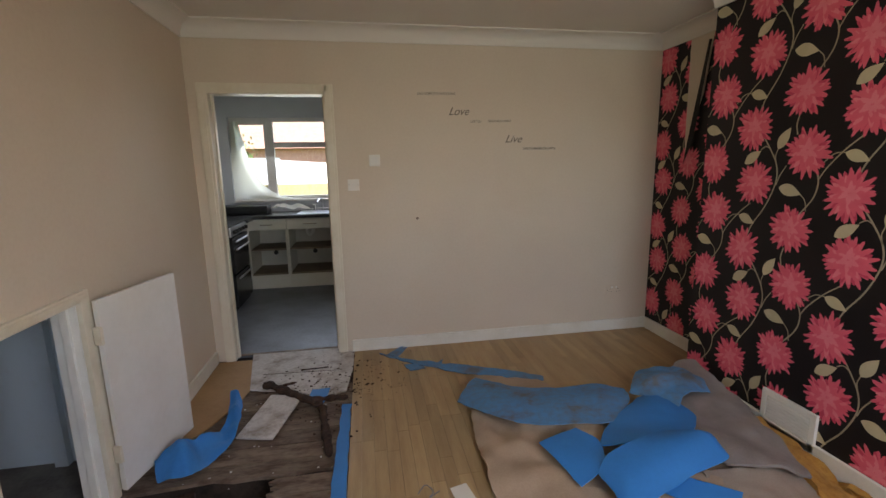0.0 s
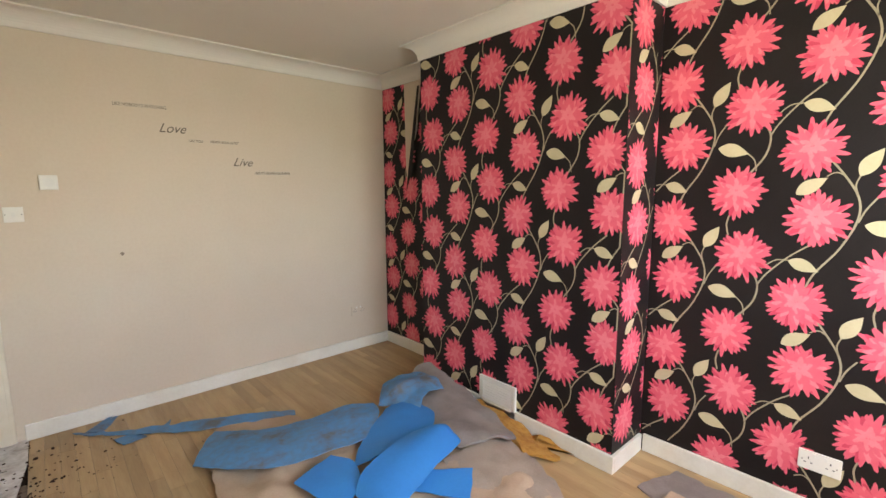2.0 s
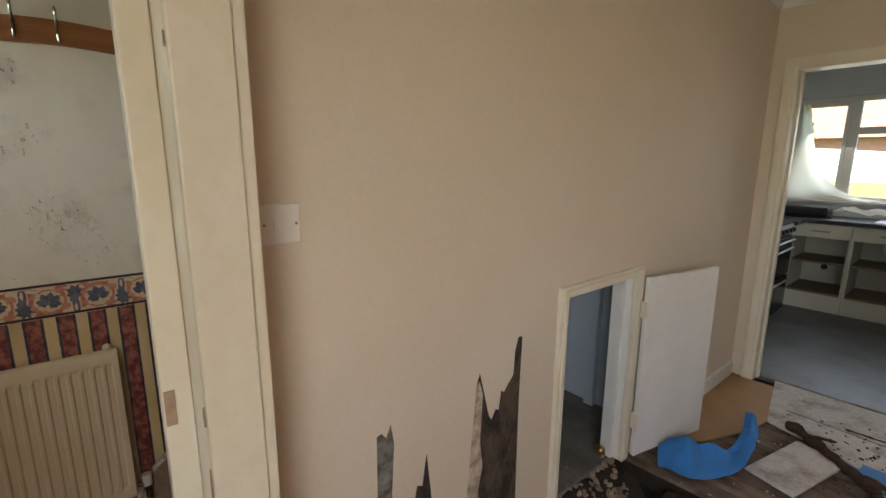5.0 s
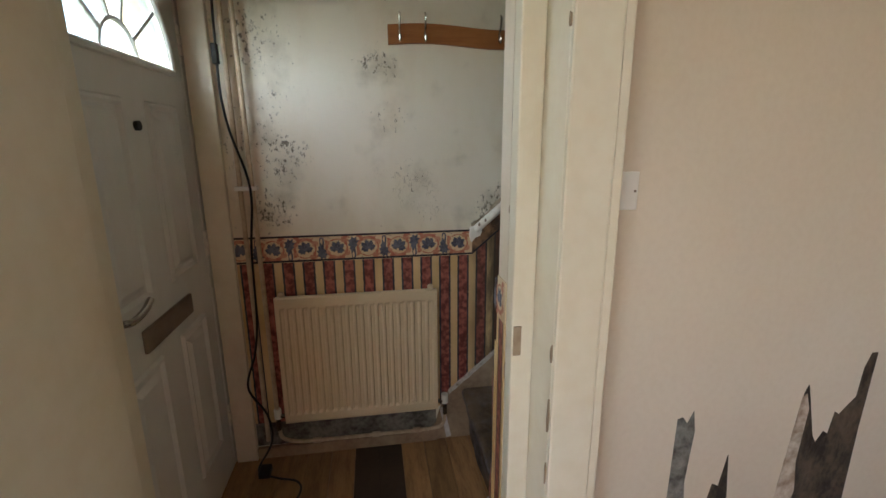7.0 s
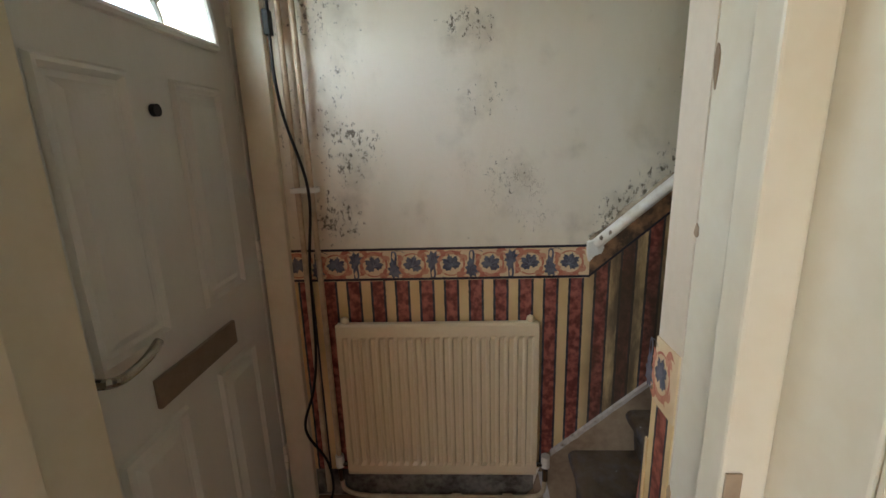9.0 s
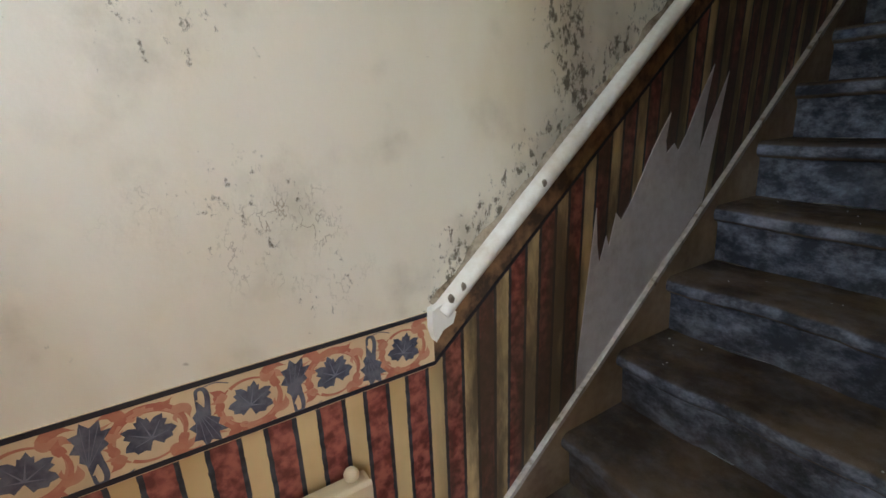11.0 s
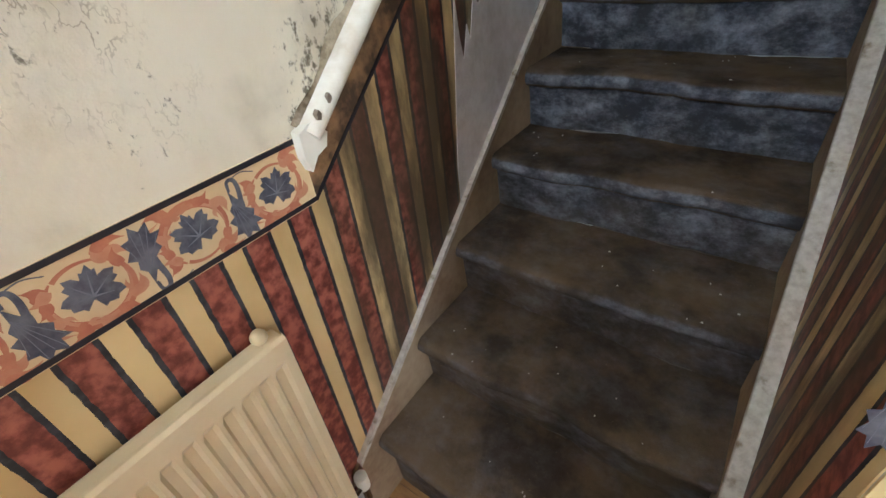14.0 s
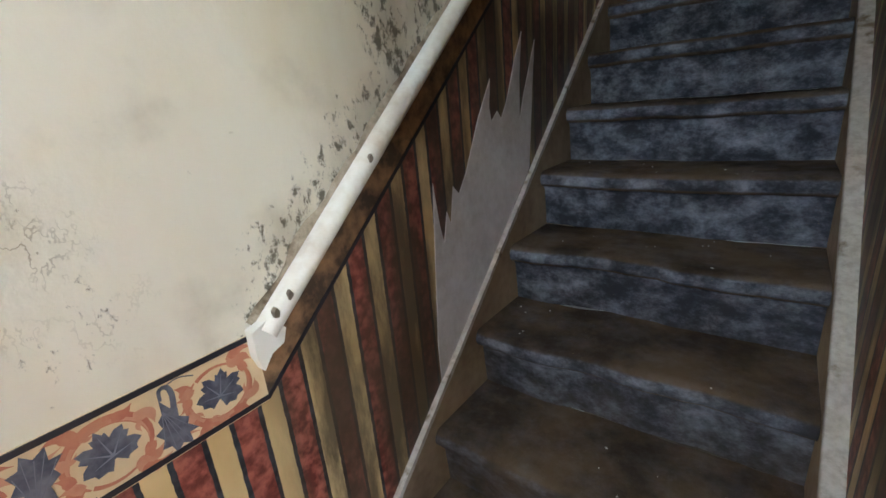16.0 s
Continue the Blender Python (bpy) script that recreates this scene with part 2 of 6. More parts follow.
SOIL = plain("dark_underfloor_soil", (0.045, 0.030, 0.022), (0.015, 0.010, 0.008), 1, big=7, small=40, amount=0.8, bump=1.0)
BLUE = plain("blue_foam_underlay", (0.04, 0.235, 0.62), (0.025, 0.17, 0.48), 0.6, big=3, small=60, amount=0.4, bump=0.15)
BLUEDIRT = plain("soiled_blue_underlay", (0.09, 0.26, 0.50), (0.13, 0.14, 0.15), 0.7, big=5, small=30, amount=0.85, lo=0.45, hi=0.7, bump=0.3)
BEIGE = plain("beige_carpet_backing", (0.52, 0.385, 0.27), (0.36, 0.25, 0.165), 0.95, big=4, small=120, amount=0.5, bump=0.5)
GREYPET = plain("grey_carpet", (0.31, 0.265, 0.24), (0.19, 0.16, 0.145), 1, big=6, small=160, amount=0.6, bump=0.9)
CRUMB = plain("orange_foam_crumb", (0.52, 0.27, 0.06), (0.36, 0.16, 0.03), 1, big=30, small=130, amount=0.7, bump=1.0)
PLASTIC = plain("white_plastic", (0.80, 0.77, 0.70), (0.72, 0.68, 0.58), 0.35, big=8, small=60, amount=0.25, bump=0)
INK = plain("dark_ink", (0.03, 0.022, 0.018), None, 0.6, bump=0)
INKPALE = plain("worn_ink", (0.16, 0.125, 0.09), None, 0.6, bump=0)
TORN = plain("bare_torn_plaster", (0.12, 0.085, 0.055), (0.03, 0.022, 0.016), 0.95, big=11, small=60, amount=0.9, stretch=(1, 1, 0.6), bump=0.9)
TORNGREY = plain("grey_torn_plaster", (0.27, 0.255, 0.22), (0.07, 0.062, 0.05), 0.95, big=14, small=60, amount=0.8, bump=0.7)
TORNPALE = plain("pale_torn_paper", (0.62, 0.53, 0.42), (0.30, 0.21, 0.14), 0.95, big=16, small=60, amount=0.8, bump=0.5)
CREAMRAD = plain("cream_radiator_enamel", (0.72, 0.59, 0.39), (0.62, 0.48, 0.29), 0.3, big=5, small=60, amount=0.3, bump=0.04)
PIPE = plain("painted_pipe", (0.58, 0.46, 0.31), (0.33, 0.23, 0.14), 0.45, big=14, small=60, amount=0.6)
FDOOR = plain("white_door_skin", (0.70, 0.69, 0.65), (0.60, 0.58, 0.52), 0.45, big=3, small=80, amount=0.35, stretch=(3, 3, 0.6), bump=0.1)
CHROME = plain("worn_chrome", (0.40, 0.38, 0.35), (0.22, 0.19, 0.16), 0.18, 1.0, big=10, small=60, bump=0.05)
BRASS = plain("brass", (0.75, 0.5, 0.2), (0.4, 0.25, 0.1), 0.3, 1.0, big=10, small=60, bump=0.05)
DULL = plain("dull_bronze_plate", (0.29, 0.24, 0.19), (0.2, 0.16, 0.12), 0.42, 0.6, big=10, small=60, bump=0.05)
BLACK = plain("black_rubber", (0.012, 0.012, 0.012), None, 0.5, bump=0)
RACK = plain("varnished_pine", (0.36, 0.145, 0.045), (0.22, 0.075, 0.02), 0.4, big=4, small=30, amount=0.6, stretch=(1, 0.6, 8), bump=0.1)
BORDER = plain("border_cream", (0.74, 0.58, 0.36), (0.62, 0.44, 0.25), 0.5, big=9, small=60, amount=0.5, bump=0.05)
TERRA = plain("terracotta_print", (0.44, 0.13, 0.08), (0.54, 0.22, 0.13), 0.5, big=30, small=90, amount=0.8, bump=0)
SLATE = plain("slate_blue_print", (0.050, 0.055, 0.085), (0.20, 0.20, 0.24), 0.5, big=30, small=90, amount=0.6, bump=0)
LINEINK = plain("dark_border_line", (0.022, 0.02, 0.028), None, 0.5, bump=0)
STRING = plain("bare_stringer", (0.42, 0.31, 0.20), (0.24, 0.16, 0.10), 0.7, big=6, small=40, amount=0.7)
GRIME = plain("dirty_cracked_filler", (0.46, 0.38, 0.28), (0.12, 0.085, 0.05), 0.9, big=13, small=80, amount=0.8, bump=0.8)
FLAKE = plain("flaking_white_edge", (0.62, 0.57, 0.51), (0.22, 0.16, 0.10), 0.6, big=22, small=70, amount=0.8, lo=0.54, hi=0.70, bump=0.6)
RAILPAINT = plain("chipped_white_rail_paint", (0.80, 0.77, 0.70), (0.50, 0.40, 0.28), 0.4, big=9, small=60, amount=0.5, lo=0.5, hi=0.75, bump=0.2)
PALETERRA = plain("pale_terracotta_print", (0.60, 0.30, 0.19), (0.52, 0.22, 0.13), 0.5, big=30, small=90, amount=0.8, bump=0)
PALESLATE = plain("pale_slate_print", (0.20, 0.21, 0.26), (0.12, 0.125, 0.17), 0.5, big=30, small=90, amount=0.6, bump=0)
LILAC = plain("bare_lilac_plaster", (0.76, 0.72, 0.72), (0.46, 0.40, 0.38), 0.85, big=4, small=40, amount=0.6, bump=0.3)
KITWALL = plain("kitchen_grey_blue_paint", (0.56, 0.57, 0.59), (0.46, 0.47, 0.49), 0.6, big=2, small=50, amount=0.4)
KFLOOR = plain("grey_vinyl_floor", (0.14, 0.145, 0.155), (0.065, 0.06, 0.06), 0.4, big=3, small=40, amount=0.6, bump=0.1)
UNIT = plain("cream_kitchen_unit", (0.66, 0.62, 0.53), (0.55, 0.5, 0.4), 0.45, big=4, small=60, amount=0.35, bump=0.03)
SHELFWOOD = plain("brown_shelf", (0.22, 0.16, 0.10), (0.14, 0.1, 0.06), 0.6, big=5, small=50, bump=0.1)
WORKTOP = plain("black_worktop", (0.025, 0.025, 0.028), (0.06, 0.06, 0.065), 0.22, big=40, small=200, amount=0.5, bump=0.03)
COOKER = plain("black_cooker_enamel", (0.012, 0.012, 0.013), (0.03, 0.03, 0.03), 0.2, big=6, small=60, bump=0.02)
STEEL = plain("stainless_steel", (0.6, 0.6, 0.6), (0.45, 0.45, 0.45), 0.28, 1.0, big=6, small=60, bump=0.03)
UPVC = plain("window_frame_white", (0.72, 0.69, 0.64), (0.6, 0.56, 0.5), 0.4, big=5, small=60, amount=0.3, bump=0.03)
CUPWALL = dirty_wall("cupboard_blue_white_wall", (0.52, 0.58, 0.62), [((-0.96, -1.6, 0.2), 0.35, 0.9)], mould=(0.2, 0.14, 0.08), yellow=(0.45, 0.5, 0.52))
CONCRETE = plain("grey_cupboard_floor", (0.20, 0.18, 0.16), (0.09, 0.08, 0.07), 0.9, big=5, small=50, amount=0.6, bump=0.4)
GRASS = plain("lawn", (0.085, 0.12, 0.03), (0.05, 0.08, 0.02), 0.9, big=1, small=30, amount=0.6, bump=0.5)
FENCE = plain("fence_boards", (0.42, 0.34, 0.17), (0.30, 0.23, 0.11), 0.8, big=3, small=30, amount=0.5, stretch=(4, 4, 0.7), each=0.3)
BRICK = plain("far_brick", (0.42, 0.22, 0.15), (0.3, 0.14, 0.1), 0.85, big=6, small=20, amount=0.6)
ROOF = plain("far_roof_tile", (0.30, 0.16, 0.11), (0.2, 0.1, 0.07), 0.85, big=4, small=20, amount=0.6)
LEAF = plain("hedge_leaf", (0.09, 0.13, 0.03), (0.05, 0.08, 0.02), 0.7, big=3, small=20, amount=0.6, each=0.4)
GREYBLUE = plain("blue_grey_plastic", (0.20, 0.23, 0.32), (0.14, 0.16, 0.24), 0.5, big=3, small=40)
GLASS = pane_glass("clear_glass")
FROST = pane_glass("patterned_glass", 0.22, (0.9, 0.97, 0.97))
HALLWALL = dirty_wall("mouldy_cream_hall_paint", (0.77, 0.71, 0.59), [
    ((-0.965, -4.03, 1.14), 0.16, 0.72), ((-0.965, -3.98, 1.36), 0.20, 0.72), ((-0.965, -4.00, 1.56), 0.18, 0.45), ((-0.965, -4.08, 1.80), 0.26, 0.6), ((-0.965, -4.12, 1.45), 0.30, 0.45),
    ((-0.965, -3.59, 1.72), 0.13, 0.65), ((-0.965, -3.55, 1.52), 0.15, 0.42), ((-0.965, -3.48, 1.27), 0.17, 0.42), ((-0.965, -3.39, 1.13), 0.12, 0.4),
    ((-0.965, -2.87, 1.55), 0.15, 0.75), ((-0.965, -2.85, 1.46), 0.11, 0.85), ((-0.965, -2.82, 1.41), 0.08, 0.9)],
    peel=[((-0.965, -3.45, 1.23), 0.15, 1.0), ((-0.965, -3.36, 1.13), 0.09, 0.9), ((-0.965, -3.60, 1.27), 0.09, 0.7)], along=(-3.20, 1.075, 0.845))
STRIPE = striped("striped_wallpaper", 0.084, 0.02)
CARPET = stair_carpet()


def sheer():
    m, nt, b = tree("sheer_net", 0.9)
    b.inputs["Base Color"].default_value = (0.80, 0.78, 0.72, 1)
    b.inputs["Alpha"].default_value = 0.6
    b.inputs["Subsurface Weight"].default_value = 0.0
    tr = nt.nodes.new("ShaderNodeBsdfTranslucent")
    tr.inputs[0].default_value = (0.8, 0.78, 0.7, 1)
    mx = nt.nodes.new("ShaderNodeMixShader")
    mx.inputs[0].default_value = 0.65
    nt.links.new(b.outputs[0], mx.inputs[1])
    nt.links.new(tr.outputs[0], mx.inputs[2])
    nt.links.new(mx.outputs[0], nt.nodes["Material Output"].inputs[0])
    return m


NET = sheer()


# ---- mesh helpers ----
def finish(name, bm, mats, parent=None, label="", smooth=False):
    me = bpy.data.meshes.new(name)
    bm.normal_update()
    bm.to_mesh(me)
    bm.free()
    for m in (mats if isinstance(mats, (list, tuple)) else [mats]):
        me.materials.append(m)
    if smooth:
        me.polygons.foreach_set("use_smooth", [True] * len(me.polygons))
        me.set_sharp_from_angle(angle=radians(42))
    ob = new(name, me)
    if parent:
        ob.parent = parent
    if label:
        tagged(ob, label)
    return ob


def part(name, bm, material, parent, label="", smooth=False):
    return finish(name, bm, material, parent, label, smooth)


def thing(name, label, category, group=""):
    return tagged(new(name), label, category, group)


def setting(ob, label=""):
    return tagged(ob, label, "", "", "structure")


def add_box(bm, x0, x1, y0, y1, z0, z1, bevel=0.0, m=None):
    x0, x1, y0, y1, z0, z1 = min(x0, x1), max(x0, x1), min(y0, y1), max(y0, y1), min(z0, z1), max(z0, z1)
    vs = [bm.verts.new(p) for p in ((x0, y0, z0), (x1, y0, z0), (x1, y1, z0), (x0, y1, z0), (x0, y0, z1), (x1, y0, z1), (x1, y1, z1), (x0, y1, z1))]
    fs = [bm.faces.new([vs[i] for i in q]) for q in ((3, 2, 1, 0), (4, 5, 6, 7), (0, 1, 5, 4), (1, 2, 6, 5), (2, 3, 7, 6), (3, 0, 4, 7))]
    if m:
        bmesh.ops.transform(bm, matrix=m, verts=vs)
    if bevel:
        bmesh.ops.bevel(bm, geom=list({e for f in fs for e in f.edges}), offset=bevel, segments=2, profile=0.6, affect="EDGES")


def box(x0, x1, y0, y1, z0, z1, bevel=0.0, m=None):
    bm = bmesh.new()
    add_box(bm, x0, x1, y0, y1, z0, z1, bevel, m)
    return bm


def boxes(rows, bevel=0.0):
    bm = bmesh.new()
    for r in rows:
        add_box(bm, *r, bevel)
    return bm


def add_prism(bm, pts, axis, a, b):
    """A flat outline pushed out along an axis; pts in the other two coordinates, in order."""
    def at(p, d):
        return {"x": (d, p[0], p[1]), "y": (p[0], d, p[1]), "z": (p[0], p[1], d)}[axis]
    lo = [bm.verts.new(at(p, a)) for p in pts]
    hi = [bm.verts.new(at(p, b)) for p in pts]
    n = len(pts)
    fs = [bm.faces.new(lo), bm.faces.new(hi[::-1])]
    fs += [bm.faces.new((lo[i], hi[i], hi[(i + 1) % n], lo[(i + 1) % n])) for i in range(n)]
    bmesh.ops.recalc_face_normals(bm, faces=fs)


def prism(pts, axis, a, b):
    bm = bmesh.new()
    add_prism(bm, pts, axis, a, b)
    return bm


def add_tube(bm, pts, r, seg=10, cap=True):
    pts = [Vector(p) for p in pts]
    rings = []
    side = None
    for i, p in enumerate(pts):
        d = (pts[min(i + 1, len(pts) - 1)] - pts[max(i - 1, 0)]).normalized()
        if side is None:
            side = d.orthogonal().normalized()
        side = (side - d * side.dot(d)).normalized()
        up = d.cross(side)
        rr = r(i / (len(pts) - 1)) if callable(r) else r
        rings.append([bm.verts.new(p + (side * math.cos(a) + up * math.sin(a)) * rr) for a in (2 * math.pi * k / seg for k in range(seg))])
    for a, b in zip(rings, rings[1:]):
        for k in range(seg):
            bm.faces.new((a[k], a[(k + 1) % seg], b[(k + 1) % seg], b[k]))
    if cap:
        bm.faces.new(rings[0][::-1])
        bm.faces.new(rings[-1])


def tube(pts, r, seg=10):
    bm = bmesh.new()
    add_tube(bm, pts, r, seg)
    return bm


def curve_pts(pts, n=8):
    """A smooth line through points."""
    ps = [Vector(p) for p in pts]
    ps = [ps[0] * 2 - ps[1]] + ps + [ps[-1] * 2 - ps[-2]]
    out = []
    for i in range(1, len(ps) - 2):
        a, b, c, d = ps[i - 1:i + 3]
        for k in range(n):
            t = k / n
            out.append(0.5 * (2 * b + (c - a) * t + (2 * a - 5 * b + 4 * c - d) * t * t + (3 * b - a - 3 * c + d) * t ** 3))
    return out + [ps[-2]]


def sheet(name, rows, material, label, category, nx=36, ny=18, bump=0.012, scale=5.0, thick=0.006, ragged=0.012, seed=0.0, parent=None):
    """A limp sheet: control rows of points (each a smooth line), smoothed across, with ripples, a ragged edge and thickness."""
    lines = [curve_pts(r, max(1, nx // (len(r) - 1))) for r in rows]
    cols = [curve_pts([l[i] for l in lines], max(1, ny // (len(rows) - 1))) for i in range(len(lines[0]))]
    bm = bmesh.new()
    n, k = len(cols), len(cols[0])
    grid = []
    for i, c in enumerate(cols):
        line = []
        for j, p in enumerate(c):
            q = Vector(p)
            h = noise.noise(Vector((q.x * scale + seed, q.y * scale, seed * 1.7)))
            h2 = noise.noise(Vector((q.x * scale * 3 + seed, q.y * scale * 3, 3 + seed)))
            q.z = max(0.007, q.z + bump * (0.5 + h) + bump * 0.25 * h2)
            if i in (0, n - 1) or j in (0, k - 1):
                q += Vector((noise.noise(q * 14 + Vector((seed, 0, 0))), noise.noise(q * 14 + Vector((9, seed, 0))), 0)) * ragged
            line.append(bm.verts.new(q))
        grid.append(line)
    for i in range(n - 1):
        for j in range(k - 1):
            bm.faces.new((grid[i][j], grid[i + 1][j], grid[i + 1][j + 1], grid[i][j + 1]))
    bm.normal_update()
    bmesh.ops.recalc_face_normals(bm, faces=bm.faces)
    if sum(f.normal.z for f in bm.faces) < 0:
        bmesh.ops.reverse_faces(bm, faces=bm.faces)
    bmesh.ops.solidify(bm, geom=list(bm.faces), thickness=thick)
    ob = finish(name, bm, material, parent, smooth=True)
    return tagged(ob, label, category) if not parent else ob


def text_mesh(name, words, size, x, z, material, shear=0.0, width=None):
    cu = bpy.data.curves.new(name, "FONT")
    cu.body, cu.size, cu.shear, cu.extrude = words, size, shear, 0.0006
    tmp = bpy.data.objects.new(name, cu)
    scene.collection.objects.link(tmp)
    bpy.context.view_layer.update()
    me = bpy.data.meshes.new_from_object(tmp.evaluated_get(bpy.context.evaluated_depsgraph_get()))
    w = tmp.dimensions.x
    bpy.data.objects.remove(tmp)
    me.materials.clear()
    me.materials.append(material)
    ob = new(name, me)
    k = width / w if width else 1
    ob.matrix_world = Matrix.Translation((x, -0.003, z)) @ Euler((radians(90), 0, 0)).to_matrix().to_4x4() @ Matrix.Diagonal((k, 1, 1, 1))
    return ob


# ---- living room structure ----
WX, EX, BX = -0.242, 3.63, 3.295      # stair side of the west wall, east wall, chimney breast face
WEST, SOUTH, CZ = -0.965, -4.30, 2.46  # outer hall wall, front wall, ceiling
NOSE = [(-3.438 + 0.2 * k, 0.092 + 0.1695 * k) for k in range(0, 15)]

setting(finish("wall_north", boxes([(-0.30, 0.11, 0, 0.12, 0, CZ), (0.95, EX + 0.2, 0, 0.12, 0, CZ), (0.11, 0.95, 0, 0.12, 2.02, CZ)]), MAGNOLIA),
        "magnolia painted wall with a doorway to the kitchen")
wall_west = setting(finish("wall_west", boxes([
    (WX, 0, -3.235, -2.02, 0, CZ), (-0.10, 0, -1.49, 0, 0, CZ), (WX, -0.10, -1.49, 0, 1.35, CZ), (WX, 0, -2.02, -1.49, 0.95, CZ), (WX, -0.162, -3.284, -3.235, 0, CZ),
    (-0.14, 0, -4.27, -3.235, 2.06, CZ), (-0.14, 0, SOUTH, -4.27, 0, CZ)]), MAGNOLIA), "magnolia painted wall, torn and rotten near the floor")
# Walls above and behind the stairs, out of view, added to keep daylight out.
setting(finish("wall_stairwell_upper", boxes([(WX, 0, SOUTH, 0.6, CZ + 0.0, 4.9), (WEST - 0.2, 0, 0.6, 0.7, CZ, 4.9), (WEST, -0.30, 0.0, 0.1, 0, 2.44)]), MAGNOLIA))
wall_east = setting(finish("wall_east", box(EX, EX + 0.2, SOUTH, 0, 0, CZ), BLACKPAPER), "black floral wallpapered wall")
breast = setting(finish("chimney_breast", box(BX, EX, -2.48, -0.96, 0, CZ), BLACKPAPER), "chimney breast in black wallpaper with pink flowers")
setting(finish("wall_south", boxes([(-0.09, 1.3, SOUTH - 0.25, SOUTH, 0, 2.46), (3.3, EX + 0.2, SOUTH - 0.25, SOUTH, 0, 2.46), (1.3, 3.3, SOUTH - 0.25, SOUTH, 0, 0.95), (1.3, 3.3, SOUTH - 0.25, SOUTH, 2.2, 2.46),
        (WEST - 0.2, -0.97, SOUTH - 0.25, SOUTH, 0, 2.46), (-0.97, -0.09, SOUTH - 0.25, SOUTH, 2.07, 2.46), (WEST - 0.2, EX + 0.2, SOUTH - 0.25, SOUTH, 2.46, 4.9)]), MAGNOLIA))
wf = setting(finish("window_1", boxes([(1.3, 3.3, -4.50, -4.44, 0.95, 1.01), (1.3, 3.3, -4.50, -4.44, 2.14, 2.2), (1.3, 1.36, -4.50, -4.44, 1.01, 2.14), (3.24, 3.3, -4.50, -4.44, 1.01, 2.14), (2.27, 2.33, -4.50, -4.44, 1.01, 2.14)], 0.004), UPVC))
setting(finish("ceiling", box(-0.02, EX + 0.2, SOUTH, 0.12, CZ, CZ + 0.1), CEIL), "flat off-white painted ceiling")
setting(finish("ceiling_hall", box(WEST - 0.2, -0.14, SOUTH, -2.6, 2.42, 2.54), CEIL))
setting(finish("ceiling_stairwell", box(WEST - 0.2, 0, SOUTH, 0.7, 4.9, 5.0), CEIL))


def coving(rows):
    """A concave cornice swept along the top of the walls; rows of (start, end, inward normal)."""
    bm = bmesh.new()
    prof = [(0, 0), (0, -0.105), (0.012, -0.105), (0.014, -0.092)] + [(0.092 - 0.078 * math.cos(a), -0.092 + 0.078 * math.sin(a)) for a in (i * math.pi / 16 for i in range(1, 8))] + [(0.092, -0.012), (0.105, -0.010), (0.105, 0)]
    for (ax, ay), (bx, by), (nx, ny), ma, mb in rows:
        d = (Vector((bx, by)) - Vector((ax, ay))).normalized()
        ends = []
        for (px, py), k in (((ax, ay), ma), ((bx, by), -mb)):
            ends.append([bm.verts.new((px + nx * o + d.x * o * k, py + ny * o + d.y * o * k, CZ + h - 0.001)) for o, h in prof])
        n = len(prof)
        for i in range(n):
            bm.faces.new((ends[0][i], ends[0][(i + 1) % n], ends[1][(i + 1) % n], ends[1][i]))
        bm.faces.new(ends[0])
        bm.faces.new(ends[1][::-1])
    bmesh.ops.recalc_face_normals(bm, faces=bm.faces)
    return bm


setting(finish("coving", coving([((0, 0), (EX, 0), (0, -1), 1, 1), ((0, 0), (0, SOUTH), (1, 0), 1, 1), ((EX, 0), (EX, -0.96), (-1, 0), 1, 1),
                                 ((EX, -0.96), (BX, -0.96), (0, 1), 1, -1), ((BX, -0.96), (BX, -2.48), (-1, 0), -1, -1),
                                 ((BX, -2.48), (EX, -2.48), (0, -1), -1, 1), ((EX, -2.48), (EX, SOUTH), (-1, 0), 1, 1)]), CEIL), "white plaster coving")


def skirting(name, rows):
    bm = bmesh.new()
    for x0, x1, y0, y1 in rows:
        add_box(bm, x0, x1, y0, y1, 0, 0.098, 0.005)
    return setting(finish(name, bm, SKIRT), "scuffed white painted skirting board")


skirting("baseboard_north", [(1.03, EX, -0.018, 0.002)])
skirting("baseboard_west", [(-0.002, 0.018, -1.40, -0.022)])
skirting("baseboard_east", [(EX - 0.018, EX + 0.002, -0.96, -0.022), (BX - 0.018, BX + 0.002, -2.498, -0.94), (BX + 0.004, EX - 0.02, -2.498, -2.478), (EX - 0.018, EX + 0.002, SOUTH, -2.50)])
skirting("baseboard_west_low", [(-0.002, 0.016, -3.11, -2.09)])

# floors
HX0, HX1, HY0, HY1 = -0.005, 0.70, -2.45, -1.44
setting(finish("subfloor", boxes([(0.72, EX, SOUTH, 0.12, -0.12, -0.024), (-0.02, 0.72, -1.42, 0.12, -0.12, -0.024), (-0.14, 0.72, SOUTH, -2.45, -0.12, -0.024)]), SOIL))
setting(finish("hole_earth", box(-0.9, 1.2, -3.0, -1.0, -0.75, -0.42), SOIL), "dark earth and rubble under the broken floor")
setting(finish("floor_hall_base", box(WEST, -0.14, SOUTH, -3.0, -0.12, -0.022), SOIL))
setting(finish("floor_cupboard", box(WEST, WX + 0.2, -2.9, 0, -0.1, 0.0), CONCRETE), "dusty grey concrete cupboard floor")

def slope_poly(x0, x1, y0, lo0, hi0, y1, lo1, hi1):
    return prism([(y0, lo0), (y1, lo1), (y1, hi1), (y0, hi0)], "x", x0, x1)


